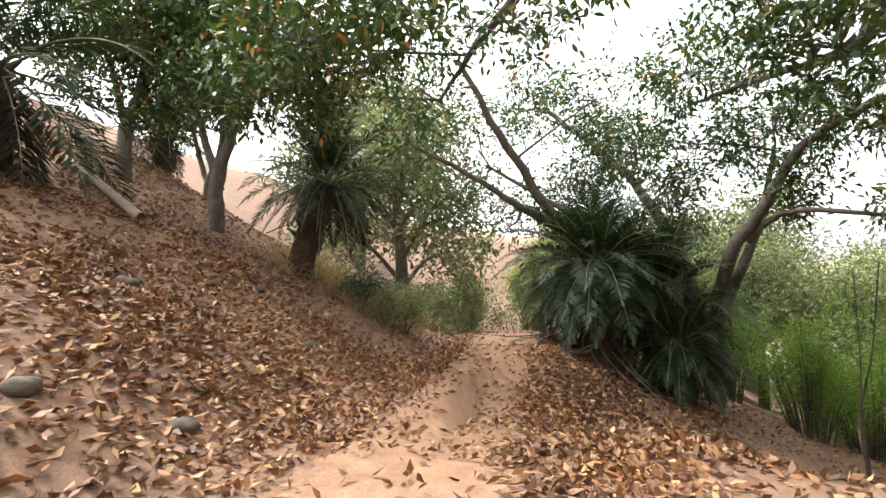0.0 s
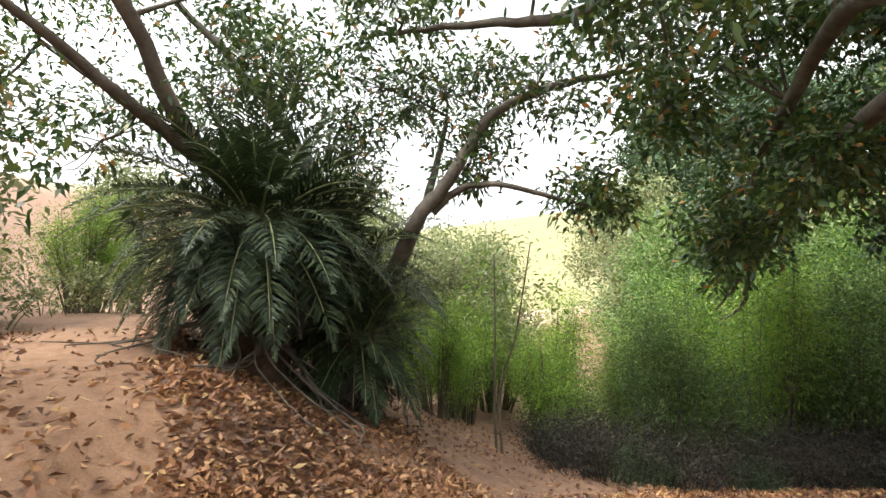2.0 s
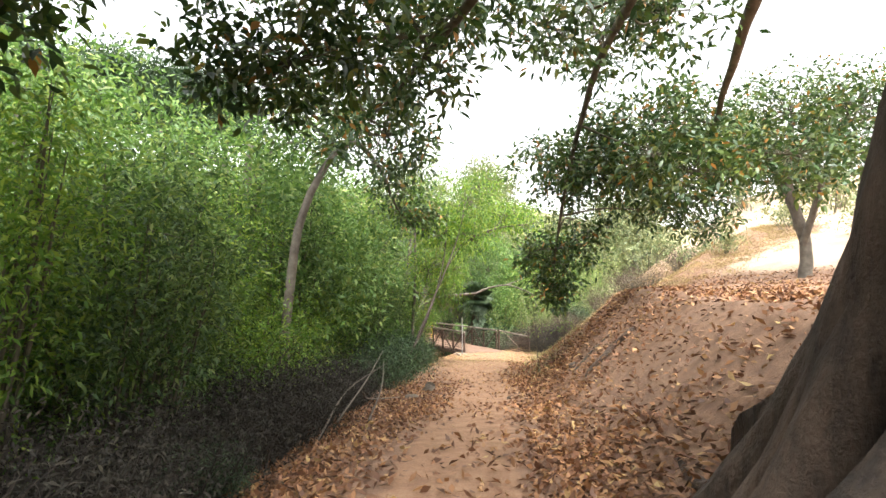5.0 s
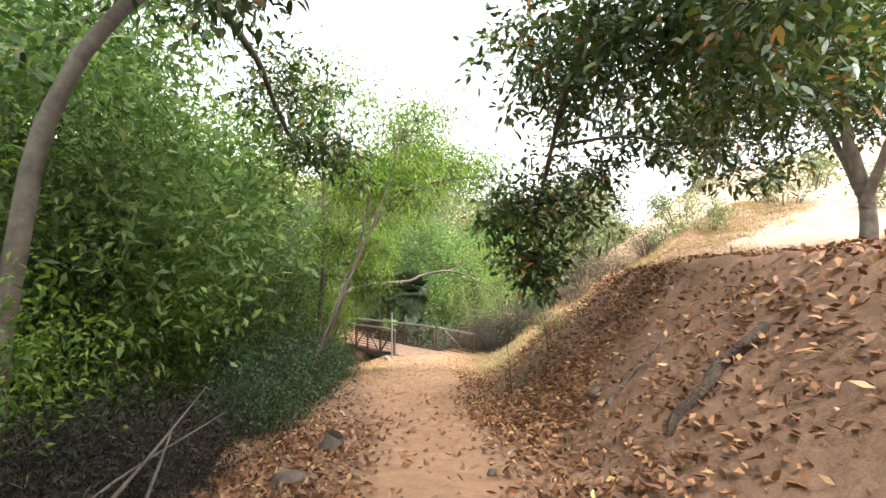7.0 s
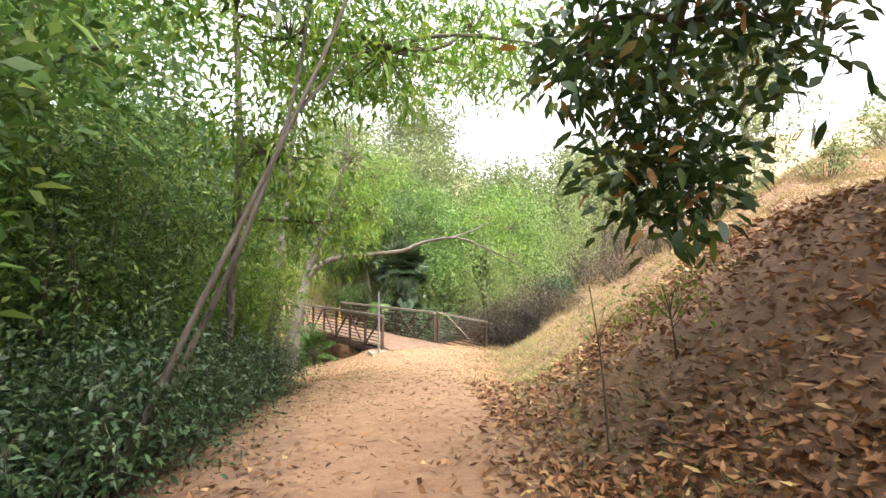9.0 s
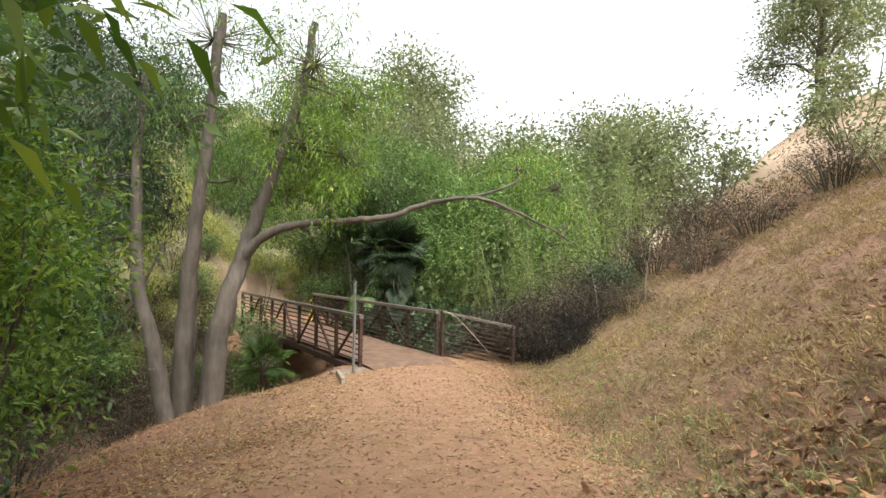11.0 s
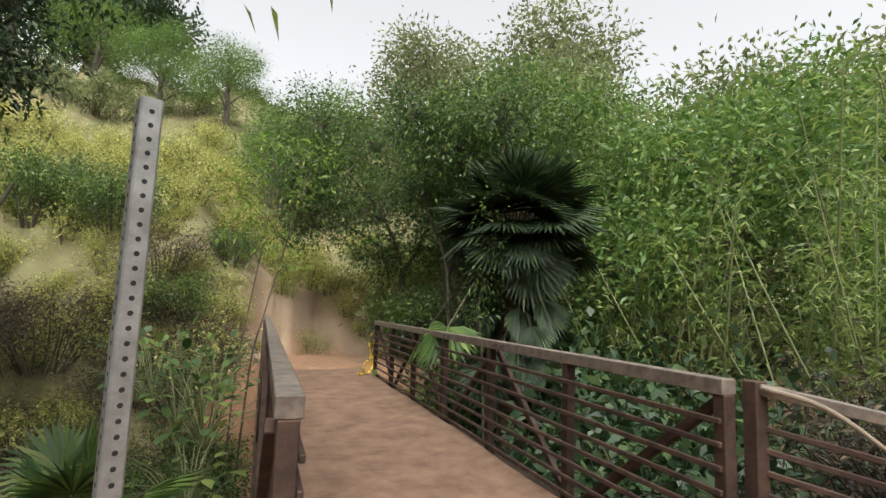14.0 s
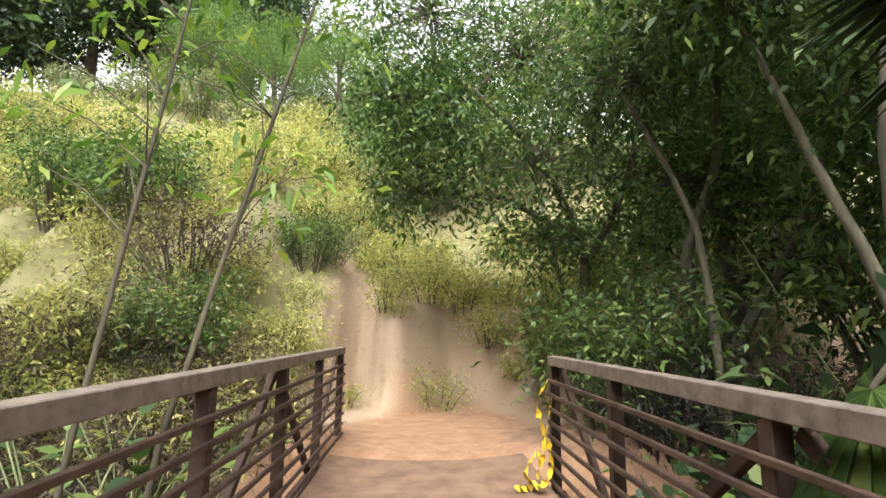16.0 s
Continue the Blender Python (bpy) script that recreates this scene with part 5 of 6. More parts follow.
plant(brush, [(3.45, -0.75, 0.95, 0), (4.3, -0.5, 1.1, 90), (5.0, -1.3, 0.9, 200), (3.6, 0.2, 0.9, 300), (5.8, -0.4, 1.2, 45), (-2.3, 3.8, 1.0, 130), (-3.5, 3.2, 1.1, 250), (-2.8, 5.4, 1.0, 20), (-4.6, 4.6, 1.2, 160), (-1.6, 7.4, 0.8, 75), (-4.0, 6.8, 1.0, 280), (7.0, -1.6, 1.1, 350), (-5.2, 2.2, 1.1, 33), (-1.4, 4.9, 0.7, 10), (6.6, -3.0, 0.8, 70), (-1.2, 8.3, 0.9, 15), (-2.6, 7.0, 1.0, 95), (-3.4, 8.6, 1.1, 175), (-5.4, 6.0, 1.1, 255), (-6.5, 4.2, 1.2, 335), (-0.7, 9.4, 0.6, 44), (-2.0, 10.0, 1.0, 124), (-5.0, 9.4, 1.2, 204), (-1.9, 6.2, 0.8, 284), (-3.2, 4.4, 0.9, 12), (7.8, -3.6, 1.0, 140), (8.4, -1.8, 1.2, 210), (5.2, -2.2, 0.6, 300), (9.2, -4.6, 1.1, 30)])
shrub_far = shrub("hill_bush", (0, 0, 0), "pale green coastal bush on the far slope", (1.4, 1.4, 1.5), 16, PALE_LEAF, (0.16, 0.075), 1000, "bushes on the far slope")
spots = []
for k in range(95):
    x, y = rng.uniform(-22, 10), 10.5 + 24 * rng.uniform() ** 1.4
    if not -0.6 < x < 5 or y > 12.8:
        spots.append((x, y, rng.uniform(0.35, 0.95), rng.uniform(0, 360)))
plant(shrub_far, spots + [(8.2, -6.0, 0.8, 0), (10.5, -9.0, 0.9, 70), (12.4, -4.0, 1.0, 160), (6.8, -8.4, 0.6, 250), (14.0, -8.5, 1.2, 20), (11, -1, 1.2, 20), (17, -3, 1.4, 80), (9, -13, 0.9, 120), (-22, -27.6, 0.7, 0), (-21.5, -22.9, 0.6, 60), (-25, -26.6, 0.9, 120), (-26, -21.5, 1.0, 180), (-19.5, -28.6, 0.6, 240), (-29, -25, 1.1, 40)])

for k in range(22):
    x, y = rng.uniform(-6.5, -0.9), rng.uniform(7.4, 9.8)
    plant(brush, [(x, y, rng.uniform(0.45, 0.85), rng.uniform(0, 360))], False)
slope_bush = shrub("slope_bush", (0, 0, 0), "yellow-green weedy bush with brown stems on the far slope", (0.7, 0.7, 0.75), 12, SLOPE_LEAF, (0.085, 0.034), 1300, "bushes on the far slope", top_heavy=0.8)
spots = []
for k in range(120):
    x, y = rng.uniform(-9.5, -0.5), rng.uniform(6.6, 17)
    if x < -0.9 or y > 11.6:
        spots.append((x, y, rng.uniform(0.55, 1.15), rng.uniform(0, 360)))
for k in range(34):
    spots.append((rng.uniform(-5.0, -1.0), rng.uniform(8.2, 11.5), rng.uniform(0.35, 0.75), rng.uniform(0, 360)))
for k in range(26):
    spots.append((rng.uniform(-0.6, 4.5), rng.uniform(11.3, 14.5), rng.uniform(0.5, 1.0), rng.uniform(0, 360)))
plant(slope_bush, spots + [(0.3, 11.5, 0.7, 15), (1.1, 11.3, 0.75, 105), (1.9, 11.6, 0.7, 195), (2.5, 11.4, 0.8, 285), (-0.9, 11.0, 0.8, 55), (-1.5, 10.2, 0.7, 145), (-0.2, 11.2, 0.4, 10), (0.5, 11.3, 0.32, 80), (2.3, 11.2, 0.4, 150), (2.9, 11.0, 0.45, 220), (-0.6, 10.4, 0.4, 290), (1.6, 12.0, 0.5, 30)])

# saplings by the far end of the left rail and by the gully
def sapling(place, pts, r, label, leaf, masses, size=(0.12, 0.035)):
    b = np.asarray(place, float)
    ob = thing("sapling", place, label, "sapling", "saplings")
    t = Tubes(6)
    c = spline(pts, 6)
    t.add(c - b, r, r * 0.35, lump=0.04)
    part("stem", t.mesh("stem"), STEM_BARK, ob, smooth=True)
    tw, lv = Tubes(4), Leaves(True)
    for centre, radii, n in masses:
        tips = in_mass(centre, radii, n)
        for tip in tips:
            s = c[np.argmin(np.linalg.norm(c - tip + (0, 0, 0.25), axis=1))]
            tw.add([s - b, (s + tip) / 2 - b + (0, 0, 0.04), tip - b], 0.004, 0.002, 4)
        foliage(lv, tips - b, 0.1, 11, size[0], size[1], 0.0, 0.7, droop=0.4)
    tagged(part("twig_mass", tw.mesh("twig_mass"), STEM_BARK, ob), kind="stuff")
    tagged(part("foliage", lv.mesh("foliage"), leaf, ob), kind="stuff")


g = at_ground(-0.42, 5.5)
sapling((-0.42, 5.5, g), [(-0.42, 5.5, g - 0.2), (-0.36, 5.5, 0.2), (-0.26, 5.52, 1.15), (-0.15, 5.55, 2.0), (-0.04, 5.6, 3.0)], 0.015, "thin upright sapling beside the bridge rail", BRIGHT_LEAF, [((-0.2, 5.6, 2.7), (0.6, 0.5, 0.6), 20), ((-0.5, 5.6, 2.1), (0.5, 0.4, 0.4), 10), ((-0.1, 5.6, 3.3), (0.7, 0.7, 0.4), 16)], (0.085, 0.026))
g = at_ground(-0.3, 5.8)
sapling((-0.3, 5.8, g), [(-0.3, 5.8, g - 0.2), (-0.2, 5.8, 0.3), (-0.08, 5.82, 1.0), (0.1, 5.88, 1.8), (0.28, 5.95, 2.6), (0.44, 6.0, 3.2)], 0.017, "thin leaning sapling bent over the bridge rail", BRIGHT_LEAF, [((0.35, 6.0, 3.1), (0.6, 0.6, 0.5), 18), ((-0.1, 6.0, 2.2), (0.4, 0.4, 0.4), 8), ((0.25, 5.9, 1.7), (0.2, 0.2, 0.3), 5)], (0.085, 0.026))
g = at_ground(2.6, 4.3)
sapling((2.6, 4.3, g), [(2.6, 4.3, g - 0.2), (2.5, 4.25, 0.4), (2.4, 4.2, 1.2), (2.46, 4.18, 1.6), (2.52, 4.14, 2.05), (2.5, 4.1, 2.4)], 0.013, "leafy shoot growing up past the bridge rail", SHRUB_LEAF, [((2.38, 4.18, 1.2), (0.16, 0.14, 0.14), 14), ((2.46, 4.18, 1.6), (0.12, 0.12, 0.26), 20), ((2.52, 4.14, 2.0), (0.12, 0.12, 0.26), 18), ((2.5, 4.1, 2.4), (0.15, 0.15, 0.16), 10)], (0.07, 0.026))
for x, y, dx in ((-16.0, -20.2, -0.25), (-15.6, -20.45, 0.5)):
    g = at_ground(x, y)
    sapling((x, y, g), [(x, y, g - 0.2), (x - 0.06, y, g + 1.0), (x + dx * 0.5, y + 0.1, g + 2.1), (x + dx, y + 0.2, g + 3.6)], 0.03, "bare thin sapling at the gully's edge", BRIGHT_LEAF, [((x + dx, y + 0.2, g + 3.0), (0.7, 0.7, 0.8), 16)])

# young growth on the bank's shoulder
for x, y, hh, n in ((-3.55, -10.7, 1.2, 3), (-2.75, -10.75, 0.6, 12)):
    g = at_ground(x, y)
    sapling((x, y, g), [(x, y, g - 0.15), (x - 0.05, y + 0.02, g + hh * 0.5), (x - 0.16, y + 0.03, g + hh)], 0.011, "thin yellow-green sapling on the leaf-strewn bank", BRIGHT_LEAF, [((x - 0.1, y, g + hh * 0.85), (0.3, 0.28, 0.14), n)], (0.055, 0.022))

# trees beyond the bridge
z = at_ground(3.05, 10.3)
limb_tree("oak_tree", (3.05, 10.3, z), "dark spreading tree at the far end of the bridge", [
    ([(3.05, 10.3, z - 0.2), (3.0, 10.25, 1.4), (2.9, 10.1, 2.3), (2.3, 9.9, 3.4), (1.5, 9.8, 4.2)], 0.09, 0.03),
    ([(2.95, 10.2, 1.9), (3.4, 9.8, 3.0), (3.6, 9.4, 4.4)], 0.06, 0.02),
    ([(2.85, 10.5, z - 0.2), (2.82, 10.4, 1.2), (2.6, 10.6, 2.6)], 0.05, 0.025),
    ([(2.9, 10.1, 2.3), (1.9, 10.2, 2.9), (0.9, 10.3, 3.3)], 0.04, 0.015),
], [((1.2, 10.0, 3.9), (1.2, 1.0, 0.8), 1.3), ((2.2, 9.8, 3.2), (1.1, 1.0, 0.7), 1.2), ((3.4, 9.6, 4.4), (1.4, 1.2, 1.0), 1.5), ((2.2, 10.2, 5.0), (1.5, 1.3, 0.9), 1.4), ((0.8, 10.4, 3.0), (0.8, 0.7, 0.5), 0.7), ((2.4, 10.0, 2.35), (0.7, 0.6, 0.4), 0.6), ((4.0, 9.4, 2.9), (1.0, 1.0, 0.8), 1.0), ((0.4, 9.9, 4.1), (0.9, 0.8, 0.6), 0.9), ((0.9, 9.8, 5.3), (1.3, 1.0, 0.8), 1.2)],
    STEM_BARK, OAK_LEAF, (0.105, 0.042), tips=74, tuft=26, droop=0.25)
z = at_ground(4.3, 9.0)
limb_tree("oak_tree", (4.3, 9.0, z), "crooked dark tree in the shade beside the bridge", [
    ([(4.3, 9.0, z - 0.2), (4.1, 9.0, 0.9), (3.7, 9.0, 1.8), (3.9, 8.6, 3.0), (3.6, 8.0, 4.2)], 0.1, 0.03),
    ([(4.1, 9.0, 0.9), (4.7, 8.6, 2.2), (5.0, 8.0, 3.8)], 0.07, 0.02),
    ([(4.9, 7.0, at_ground(4.9, 7.0) - 0.2), (4.8, 7.1, 1.2), (4.5, 7.2, 3.4)], 0.06, 0.02),
], [((3.6, 8.0, 4.4), (1.3, 1.3, 1.0), 1.4), ((5.0, 7.8, 4.2), (1.4, 1.4, 1.2), 1.5), ((4.4, 7.0, 3.2), (1.2, 1.2, 1.0), 1.2), ((4.6, 8.4, 5.6), (1.6, 1.5, 1.0), 1.4), ((3.2, 6.8, 4.0), (0.9, 0.9, 0.8), 0.9)],
    STEM_BARK, OAK_LEAF, (0.105, 0.042), tips=74, tuft=26, droop=0.25)

z = at_ground(4.4, 5.7)
limb_tree("oak_tree", (4.4, 5.7, z), "dark many-stemmed tree shading the creek beside the bridge", [
    ([(4.4, 5.7, z - 0.2), (4.2, 5.8, 0.6), (4.0, 6.0, 2.2), (3.7, 6.3, 4.4)], 0.09, 0.03),
    ([(4.0, 6.6, z - 0.2), (3.9, 6.7, 0.8), (3.6, 7.0, 2.4), (3.2, 7.4, 4.2)], 0.06, 0.02),
    ([(3.5, 7.9, at_ground(3.5, 7.9) - 0.2), (3.4, 8.0, 0.9), (3.3, 8.1, 2.2), (2.8, 8.4, 3.6)], 0.05, 0.02),
    ([(3.6, 6.2, z - 0.2), (3.5, 6.3, 0.9), (3.4, 6.2, 2.4), (3.5, 5.9, 4.0)], 0.045, 0.02),
], [((2.3, 7.0, 4.7), (0.9, 0.9, 0.5), 0.8), ((3.7, 6.4, 4.6), (1.1, 1.2, 0.8), 1.4), ((3.1, 7.4, 4.3), (0.9, 0.9, 0.7), 1.0), ((2.9, 8.3, 3.6), (0.7, 0.7, 0.5), 0.8), ((4.3, 6.8, 3.2), (0.8, 0.8, 0.7), 1.0)],
    STEM_BARK, OAK_LEAF, (0.105, 0.042), tips=70, tuft=26, droop=0.25)


def far_tree(name, label, h, leaf, n, seed_r=1.0, blade=(0.3, 0.14)):
    ob = thing(name, (0, 0, 0), label, "tree", "trees on the skyline")
    t, lv = Tubes(8), Leaves()
    t.add(spline([(0, 0, -0.4), (0.1, 0, h * 0.3), (-0.1, 0.1, h * 0.6), (0, 0, h * 0.92)], 5), 0.035 * h, 0.01 * h, lump=0.04)
    for k in range(11):
        a, zz = 2.4 * k, h * (0.28 + 0.06 * k)
        tip = np.array([math.cos(a), math.sin(a), 0.25]) * h * (0.34 - 0.018 * k) * seed_r + (0, 0, zz)
        t.add(spline([(0, 0, zz - 0.1 * h), tip * (0.5, 0.5, 1) - (0, 0, 0.02 * h), tip], 4), 0.012 * h, 0.004 * h, 5)
        tips = in_mass(tip, (h * 0.17, h * 0.17, h * 0.12), n)
        foliage(lv, tips, 0.05 * h, 15, blade[0] * 1.15, blade[1] * 1.25, 0.1, 0.8)
    part("trunk", t.mesh("trunk"), LIMB_BARK, ob, smooth=True)
    tagged(part("crown", lv.mesh("crown"), leaf, ob), kind="stuff")
    return ob


dark_far = far_tree("skyline_tree", "dark tree on the ridge", 9.0, DARK_LEAF, 90, 1.0, (0.26, 0.13))
plant(dark_far, [(-9.5, 31, 1.0, 0), (-15, 33, 1.1, 80), (-6.8, 5.0, 0.72, 33), (-9.4, 2.2, 0.85, 200), (-10.5, 7.0, 0.9, 99), (-20, 34, 1.2, 160), (-25, 30, 1.2, 240), (-29, 24, 1.1, 20), (-12, 36, 1.2, 110), (-33, 18, 1.1, 300), (-30, 33, 1.4, 50), (-37, 26, 1.3, 10)])
pale_far = far_tree("eucalyptus_tree", "pale green feathery tree in the haze", 8.0, PALE_LEAF, 76, 0.9, (0.21, 0.08))
plant(pale_far, [(9, 14, 0.95, 0), (13, 10, 1.1, 70), (16, 5, 1.0, 140), (6, 18, 0.9, 210), (12, 18, 1.2, 280), (20, 10, 1.2, 30), (19, -1, 0.7, 100), (-31, -24, 0.7, 10), (-33, -19, 0.8, 100), (-24, -14, 0.8, 280), (-29, -17, 1.0, 60), (-21, -30, 0.9, 140), (-26, -33, 1.1, 220), (-22, -19.4, 0.6, 45), (-20.4, -17.6, 0.6, 135), (-20, -8, 0.7, 20), (-14, -4, 0.8, 120), (-10, 4, 0.7, 75), (-17, 3, 0.8, 190), (-24, -3, 0.9, 250)])
willow_far = far_tree("willow_tree", "tall green willow behind the creek thicket", 7.0, WILLOW_LEAF, 125, 1.1, (0.14, 0.045))
plant(willow_far, [(8.0, 5.4, 1.0, 0), (9.8, 6.6, 1.2, 120), (6.4, 8.8, 0.85, 240), (-10.2, -7.6, 1.15, 33), (-7.8, -5.0, 1.0, 77), (-14.6, -8.8, 1.2, 143), (-12.5, -7.4, 0.95, 60), (-9.0, -4.6, 0.75, 200), (-17.2, -9.6, 1.0, 300), (-6.3, -2.6, 0.62, 20), (-13.5, -10.4, 0.85, 30), (5.2, 10.6, 0.7, 50), (-4.8, 21.5, 0.55, 15), (-2.0, 19.5, 0.5, 95), (-7.4, 22.5, 0.6, 175), (0.2, 15.6, 0.5, 265), (1.6, 16.8, 0.6, 5), (-5.6, 4.2, 0.6, 210), (-8.0, -1.6, 0.8, 280)])

# broad-leaved plants below the rails
def broad_plant(place, label, n, size):
    ob = thing("broadleaf_plant", place, label, "plant", "broadleaf plants")
    w, lv = Tubes(4), Leaves(True)
    for k in range(n):
        a, e, ln = rng.uniform(0, 6.28), rng.uniform(0.3, 1.3), rng.uniform(0.3, 0.9)
        tip = np.array([math.cos(a) * math.cos(e), math.sin(a) * math.cos(e), math.sin(e)]) * ln
        w.add([(0, 0, -0.1), tip * 0.6 + (0, 0, 0.05), tip], 0.008, 0.004)
        lv.add([tip], [tip + (0, 0, -0.3)], [(0, 0, 1)], size * rng.uniform(0.7, 1.2), size * 0.6, 0.12, 0.2)
    part("stalk_mass", w.mesh("stalk_mass"), CANE, ob)
    part("foliage", lv.mesh("foliage"), SHRUB_LEAF, ob)


for x, y, zz in ((-0.75, 5.4, -0.35), (-0.65, 6.6, -0.1), (-1.5, 5.9, 0.0), (2.6, 6.2, -0.5), (-0.6, 3.6, -0.6), (-0.55, 4.3, -0.2), (-0.9, 4.9, -0.1), (-0.6, 5.9, 0.0), (-1.2, 5.2, 0.1)):
    broad_plant((x, y, max(zz, at_ground(x, y))), "broad-leaved green plant beside the bridge", 30, 0.17)


# ---- litter, grass and loose things ----
def spread_on(n, xs, ys, keep):
    x, y = rng.uniform(*xs, n), rng.uniform(*ys, n)
    k = keep(x, y) > rng.uniform(size=n)
    x, y = x[k], y[k]
    return np.stack([x, y, height(x, y)], -1)


def litter_share(x, y):
    da, _, _ = along(UPPER, x, y)
    db, _, yb = along(LOWER, x, y)
    worn = np.minimum(ease(0.35, 0.95, np.abs(da)), ease(0.35, 1.1, np.abs(db)))
    patch = 0.45 + 0.55 * ease(-0.3, 0.5, np.sin(1.3 * x + 0.7 * y) * np.sin(0.9 * y - 0.6 * x) + 0.4 * np.sin(3.1 * x) * np.sin(2.7 * y))
    near_figs = np.maximum(1 - np.where(db > 0.8, ease(-9.3, -6.2, y), ease(-10.5, -8.5, y)), 0.08 * ease(2.0, 3.0, db))
    bank = np.where(da > 0, 1 - (0.68 - 0.28 * ease(-14.5, -12.5, y)) * ease(1.15, 2.0, db), 1.0)
    gully = np.where((db < -2.2) & (da > 2.2), 0.35, 1.0)
    up = 1 - 0.55 * ease(6, 11, -da)
    bare = np.where(np.abs(da) < 0.75, 0.05, 0.07 + 0.55 * (1 - ease(-25.6, -24.0, y)))
    return (bare + (1 - bare) * worn) * patch * near_figs * bank * gully * up


lv = Leaves()
for xs, ys, n in (((-18, 4), (-36, -1), 270000), ((-13, -3), (-31, -11), 140000), ((-15, -9), (-27.6, -23), 65000), ((-5, 2), (-13.5, -3.5), 60000)):
    p = spread_on(n, xs, ys, litter_share)
    m = len(p)
    way = random_ways(m, 0.0, 0.35)
    p[:, 2] += 0.012 + np.maximum(0, -way[:, 2]) * 0.08
    lv.add(p, way, random_ways(m, 1.6), rng.uniform(0.045, 0.125, m), rng.uniform(0.024, 0.052, m), rng.uniform(-0.3, 0.5, (m, 1)), 0.0)
tagged(part("leaf_litter", lv.mesh("leaf_litter"), LITTER), "thick curled brown and orange fallen fig leaves", "leaf litter", kind="stuff")


def chips(x, y):
    db, _, yb = along(LOWER, x, y)
    return 0.75 * ease(-9, -7, y) * (1 - ease(1.6, 3.4, np.abs(db))) * (0.4 + 0.6 * ease(0.3, 1.4, np.abs(db)))


lv = Leaves()
p = spread_on(90000, (-7, 5), (-10, 0.2), chips)
p[:, 2] += 0.006
lv.add(p, random_ways(len(p), 0.0, 0.15), random_ways(len(p), 2.0), rng.uniform(0.02, 0.06, len(p)), rng.uniform(0.01, 0.022, len(p)), 0.2, 0.0)
tagged(part("wood_chips", lv.mesh("wood_chips"), STRAW), "pale wood chips and bits of leaf on the dirt", "wood chips", kind="stuff")


lv = Leaves()
p = spread_on(150000, (-7, 11), (-10, 0.3), lambda x, y: 0.7 * ease(0.6, 2.2, np.abs(along(LOWER, x, y)[0])) + 0.12)
p[:, 2] += 0.008
lv.add(p, random_ways(len(p), 0.0, 0.3), random_ways(len(p), 1.6), rng.uniform(0.03, 0.09, len(p)), rng.uniform(0.007, 0.016, len(p)), 0.3, 0.0)
tagged(part("willow_litter", lv.mesh("willow_litter"), LITTER), "narrow brown fallen willow leaves on the dirt", "leaf litter", kind="stuff")


def grass(name, label, n, xs, ys, keep, mat, blade, lean=0.5):
    p = spread_on(n, xs, ys, keep)
    k = np.repeat(np.arange(len(p)), 9)
    base = p[k] + rng.normal(size=(len(k), 3)) * (0.05, 0.05, 0.0)
    lv = Leaves()
    lv.add(base - (0, 0, 0.02), random_ways(len(k), 1.3, lean), random_ways(len(k)), blade[0] * rng.uniform(0.4, 1.2, len(k)), blade[1], 0.1, 0.25)
    tagged(part(name, lv.mesh(name), mat), label, "grass", kind="stuff")


def dry_keep(x, y):
    da, _, _ = along(UPPER, x, y)
    db, _, yb = along(LOWER, x, y)
    rough = 0.35 + 0.65 * ease(-0.2, 0.4, np.sin(0.8 * x + 2) * np.sin(1.1 * y) + 0.5 * np.sin(2.3 * x - y))
    right = ease(2.0, 3.2, db) * ease(-10.5, -8, y) * (y < 0.2)
    left = np.where(y < 8.3, ease(1.6, 2.4, -db), x < -0.35) * ease(-6, -4, y) * (1 - ease(11, 12, y)) * 0.9
    north = ease(10.9, 12.5, y) * 0.9
    return np.clip(right + left + north, 0, 1) * rough * (da > 1)


grass("dry_grass", "dry straw-coloured grass on the banks", 22000, (-16, 12), (-11, 36), dry_keep, STRAW, (0.22, 0.008))
grass("bank_grass", "short dry grass and weeds on the bank beside the bridge", 30000, (-4.0, 11), (-12, 0.3), lambda x, y: 0.85 * ease(1.5, 2.6, along(LOWER, x, y)[0]) * ease(-11.5, -8.5, y) * (0.3 + 0.7 * ease(-0.2, 0.4, np.sin(1.9 * x) * np.sin(1.6 * y + 1) + 0.4 * np.sin(4.3 * x - 2 * y))), STRAW, (0.2, 0.009), 0.9)
grass("olive_grass", "olive-green grass at the foot of the bank", 9000, (-3, 8), (-8.5, -0.6), lambda x, y: 0.85 * np.exp(-((along(LOWER, x, y)[0] - np.interp(y, [-8, -3, 0], [2.4, 3.6, 4.2])) / 0.9) ** 2) * (0.25 + 0.75 * ease(-0.2, 0.4, np.sin(2.3 * x + 1) * np.sin(1.9 * y) + 0.3 * np.sin(5 * x))), GREEN_GRASS, (0.16, 0.008), 0.9)
grass("weeds", "green weeds growing over the far slope", 16000, (-20, 12), (8.6, 30), lambda x, y: 0.9 * np.maximum(ease(11.8, 13, y), ease(8.6, 9.5, y) * (1 - ease(-0.8, -0.3, x))) * ease(-0.3, 0.5, np.sin(0.5 * x) * np.sin(0.6 * y + 1) + 0.3), GREEN_GRASS, (0.28, 0.02), 0.9)
grass("grass_strip", "short green grass along the right edge of the trail", 15000, (-5, 4), (-12, -0.5), lambda x, y: 0.85 * np.exp(-((along(LOWER, x, y)[0] - np.interp(y, [-10, -7, -3, 0], [1.45, 1.9, 2.7, 3.1])) / 0.5) ** 2), GREEN_GRASS, (0.11, 0.006), 0.8)
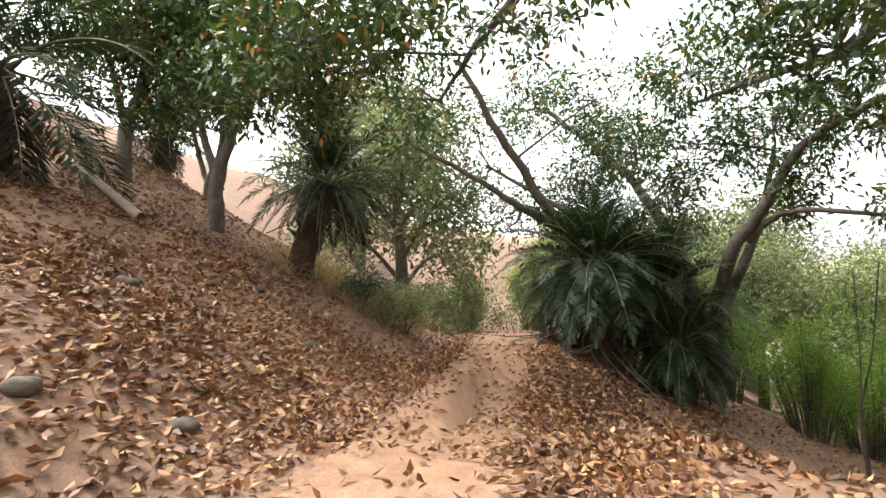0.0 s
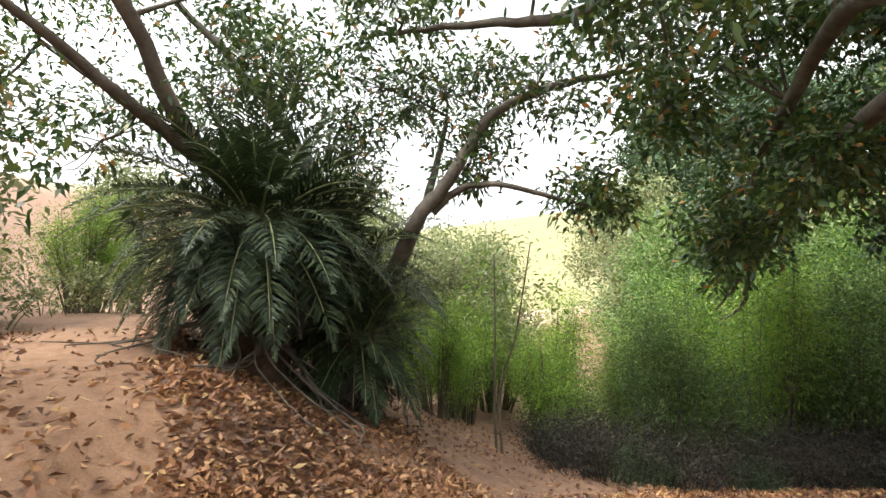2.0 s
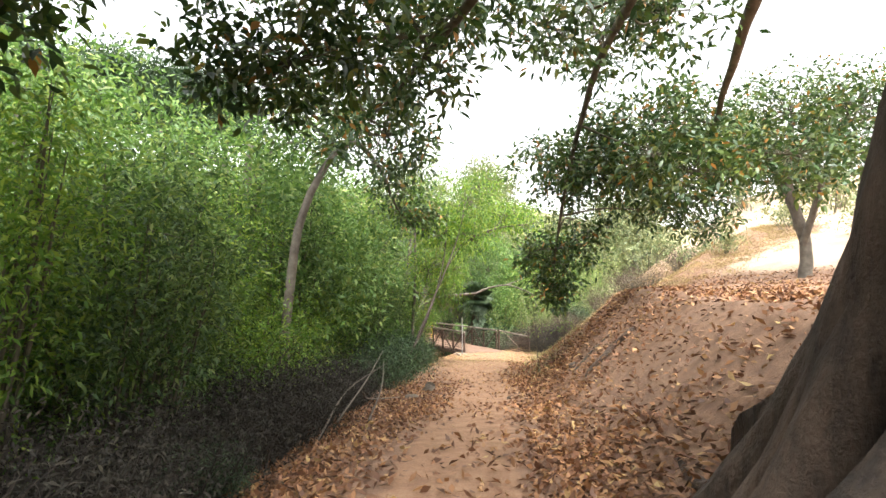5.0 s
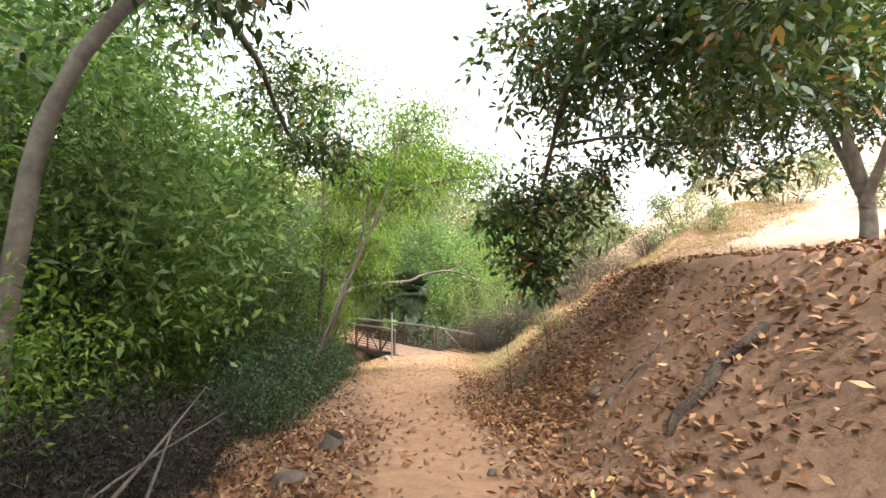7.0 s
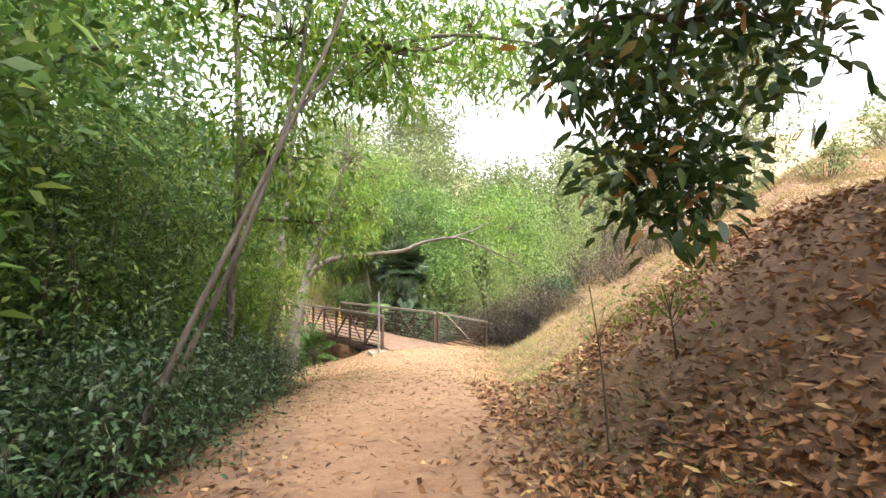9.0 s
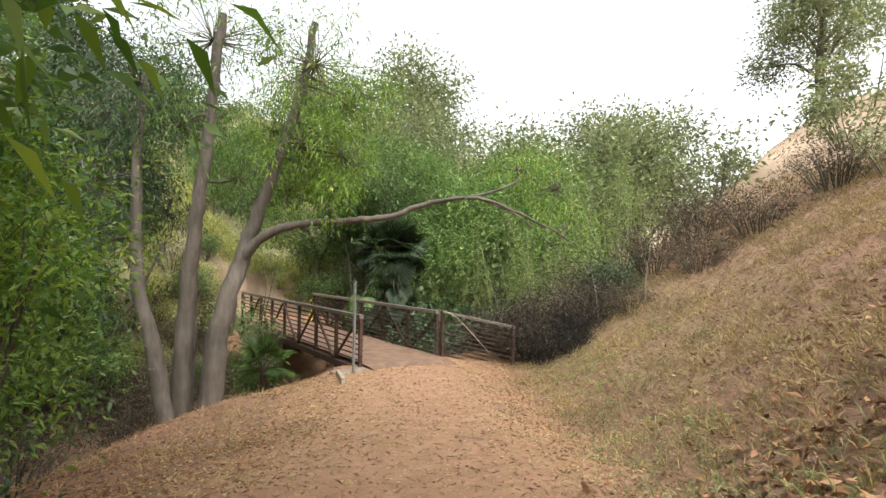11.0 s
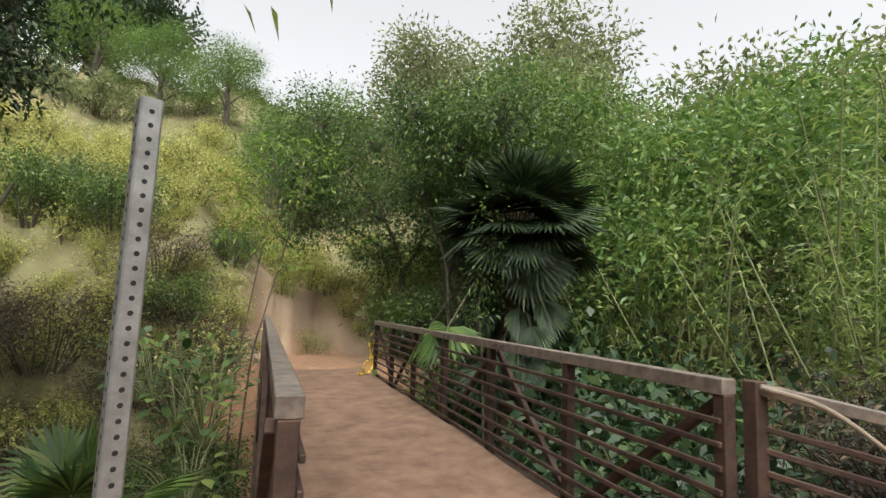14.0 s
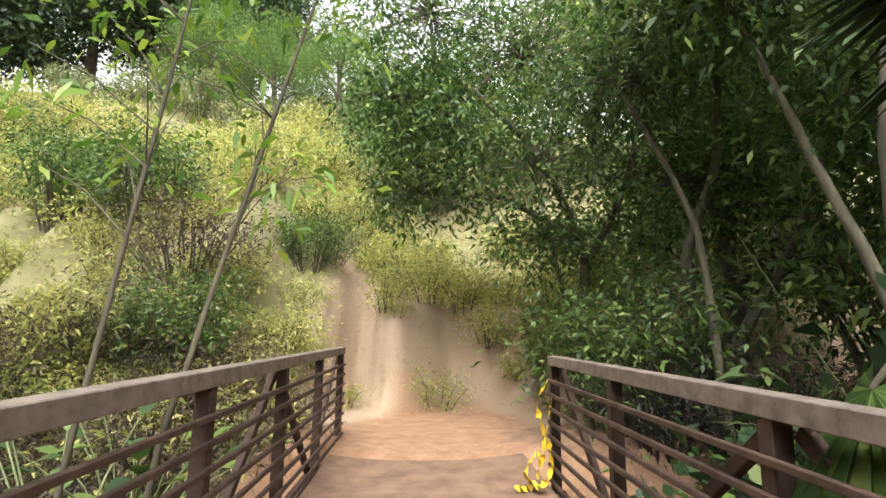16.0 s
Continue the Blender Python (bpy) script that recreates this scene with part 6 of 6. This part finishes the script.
grass("tall_dry_grass", "tall pale dry grass under the bank bushes", 1500, (-20, -13.5), (-31, -27.8), lambda x, y: 0.8 * ease(1.4, 2.2, -along(UPPER, x, y)[0]) * (x < -14.2), STRAW, (0.6, 0.012), 0.35)


def rock(place, r, label):
    bm = bmesh.new()
    bmesh.ops.create_icosphere(bm, subdivisions=3, radius=1.0)
    off = Vector((place[0] * 3.1, place[1] * 2.3, 5.0))
    for v in bm.verts:
        s = 1 + 0.28 * noise.noise(v.co * 1.3 + off) + 0.12 * noise.noise(v.co * 3.1 + off)
        v.co = Vector((v.co.x * r * 1.25 * s, v.co.y * r * s, v.co.z * r * 0.8 * s))
    ob = part("rock", bm, STONE, smooth=True)
    ob.location = (place[0], place[1], at_ground(*place) + 0.15 * r)
    tagged(ob, label, "rock", "rocks on the slope")


for x, y, r in ((-9.9, -29.9, 0.11), (-8.6, -28.25, 0.09), (-12.7, -21.9, 0.09), (-7.9, -28.7, 0.08), (-11.2, -28.6, 0.08), (-12.4, -29.9, 0.08), (-4.6, -13.3, 0.09), (-7.75, -12.6, 0.12), (3.3, -1.5, 0.07), (-6.3, -13.6, 0.05)):
    rock((x, y), r, "grey-brown stone half buried in leaf litter")


def dead_wood(name, pts, r0, r1, label, mat=None):
    c = np.array([(x, y, at_ground(x, y) + h) for x, y, h in pts])
    t = Tubes(8)
    t.add(spline(c, 5) - c[0], r0, r1, lump=0.06)
    ob = part(name, t.mesh(name), mat or DRY_WOOD, smooth=True)
    ob.location = c[0]
    tagged(ob, label, "dead wood")


dead_wood("fallen_log", [(-12.4, -31.9, 0.1), (-12.7, -32.9, 0.12), (-13.2, -34.2, 0.1)], 0.09, 0.05, "pale fallen palm log on the slope")
dead_wood("exposed_root", [(-4.9, -13.7, 0.0), (-4.6, -13.85, 0.03), (-4.3, -14.0, 0.0)], 0.03, 0.015, "grey exposed root running down the bank", LIMB_BARK)
dead_wood("exposed_root", [(-4.95, -15.22, -0.03), (-5.08, -15.16, 0.02), (-5.2, -14.98, 0.025), (-5.38, -14.97, 0.03), (-5.52, -14.82, 0.01), (-5.66, -14.86, -0.04)], 0.07, 0.045, "thick grey exposed root running down the bank", FIG_BARK)
dead_wood("tree_stump", [(-7.05, -11.75, 0.0), (-7.0, -11.8, 0.16)], 0.13, 0.1, "weathered low stump at the trail's edge", LIMB_BARK)
for pts in ([(-9.6, -14.6, 0.2), (-9.0, -13.9, 0.6), (-8.5, -13.2, 1.0)], [(-9.9, -14.9, 0.1), (-9.2, -13.6, 0.5), (-8.3, -12.8, 0.75)], [(-9.3, -15.0, 0.1), (-9.0, -14.6, 0.45), (-8.8, -14.1, 0.8)], [(-9.5, -15.4, 0.5), (-9.2, -14.7, 0.35), (-8.5, -14.0, 0.2)], [(-13.2, -19.7, 0.1), (-12.6, -18.9, 0.5), (-11.9, -18.2, 0.4)], [(-16.4, -32.0, 0.1), (-15.7, -31.0, 0.7), (-15.3, -30.2, 0.5)], [(-17.0, -31.0, 0.1), (-16.0, -30.8, 0.6), (-15.2, -31.2, 0.4)], [(5.4, -2.4, 0.1), (6.2, -2.0, 0.7), (7.0, -1.8, 1.1)], [(4.7, -1.8, 0.1), (5.2, -1.2, 0.9), (5.4, -0.7, 1.5)]):
    dead_wood("dead_branch", pts, 0.016, 0.005, "bare grey dead branch among the bushes", WILLOW_BARK)
for x, y, a in ((-2.2, -4.6, 20), (-1.2, -5.2, 120), (0.3, -3.8, 70), (1.6, -3.4, 160), (-8.1, -14.0, 60)):
    dx, dy = 0.14 * math.cos(radians(a)), 0.14 * math.sin(radians(a))
    dead_wood("twig", [(x, y, 0.012), (x + dx, y + dy, 0.016), (x + 2 * dx, y + 2.3 * dy, 0.012)], 0.007, 0.004, "small dry twig lying on the trail")
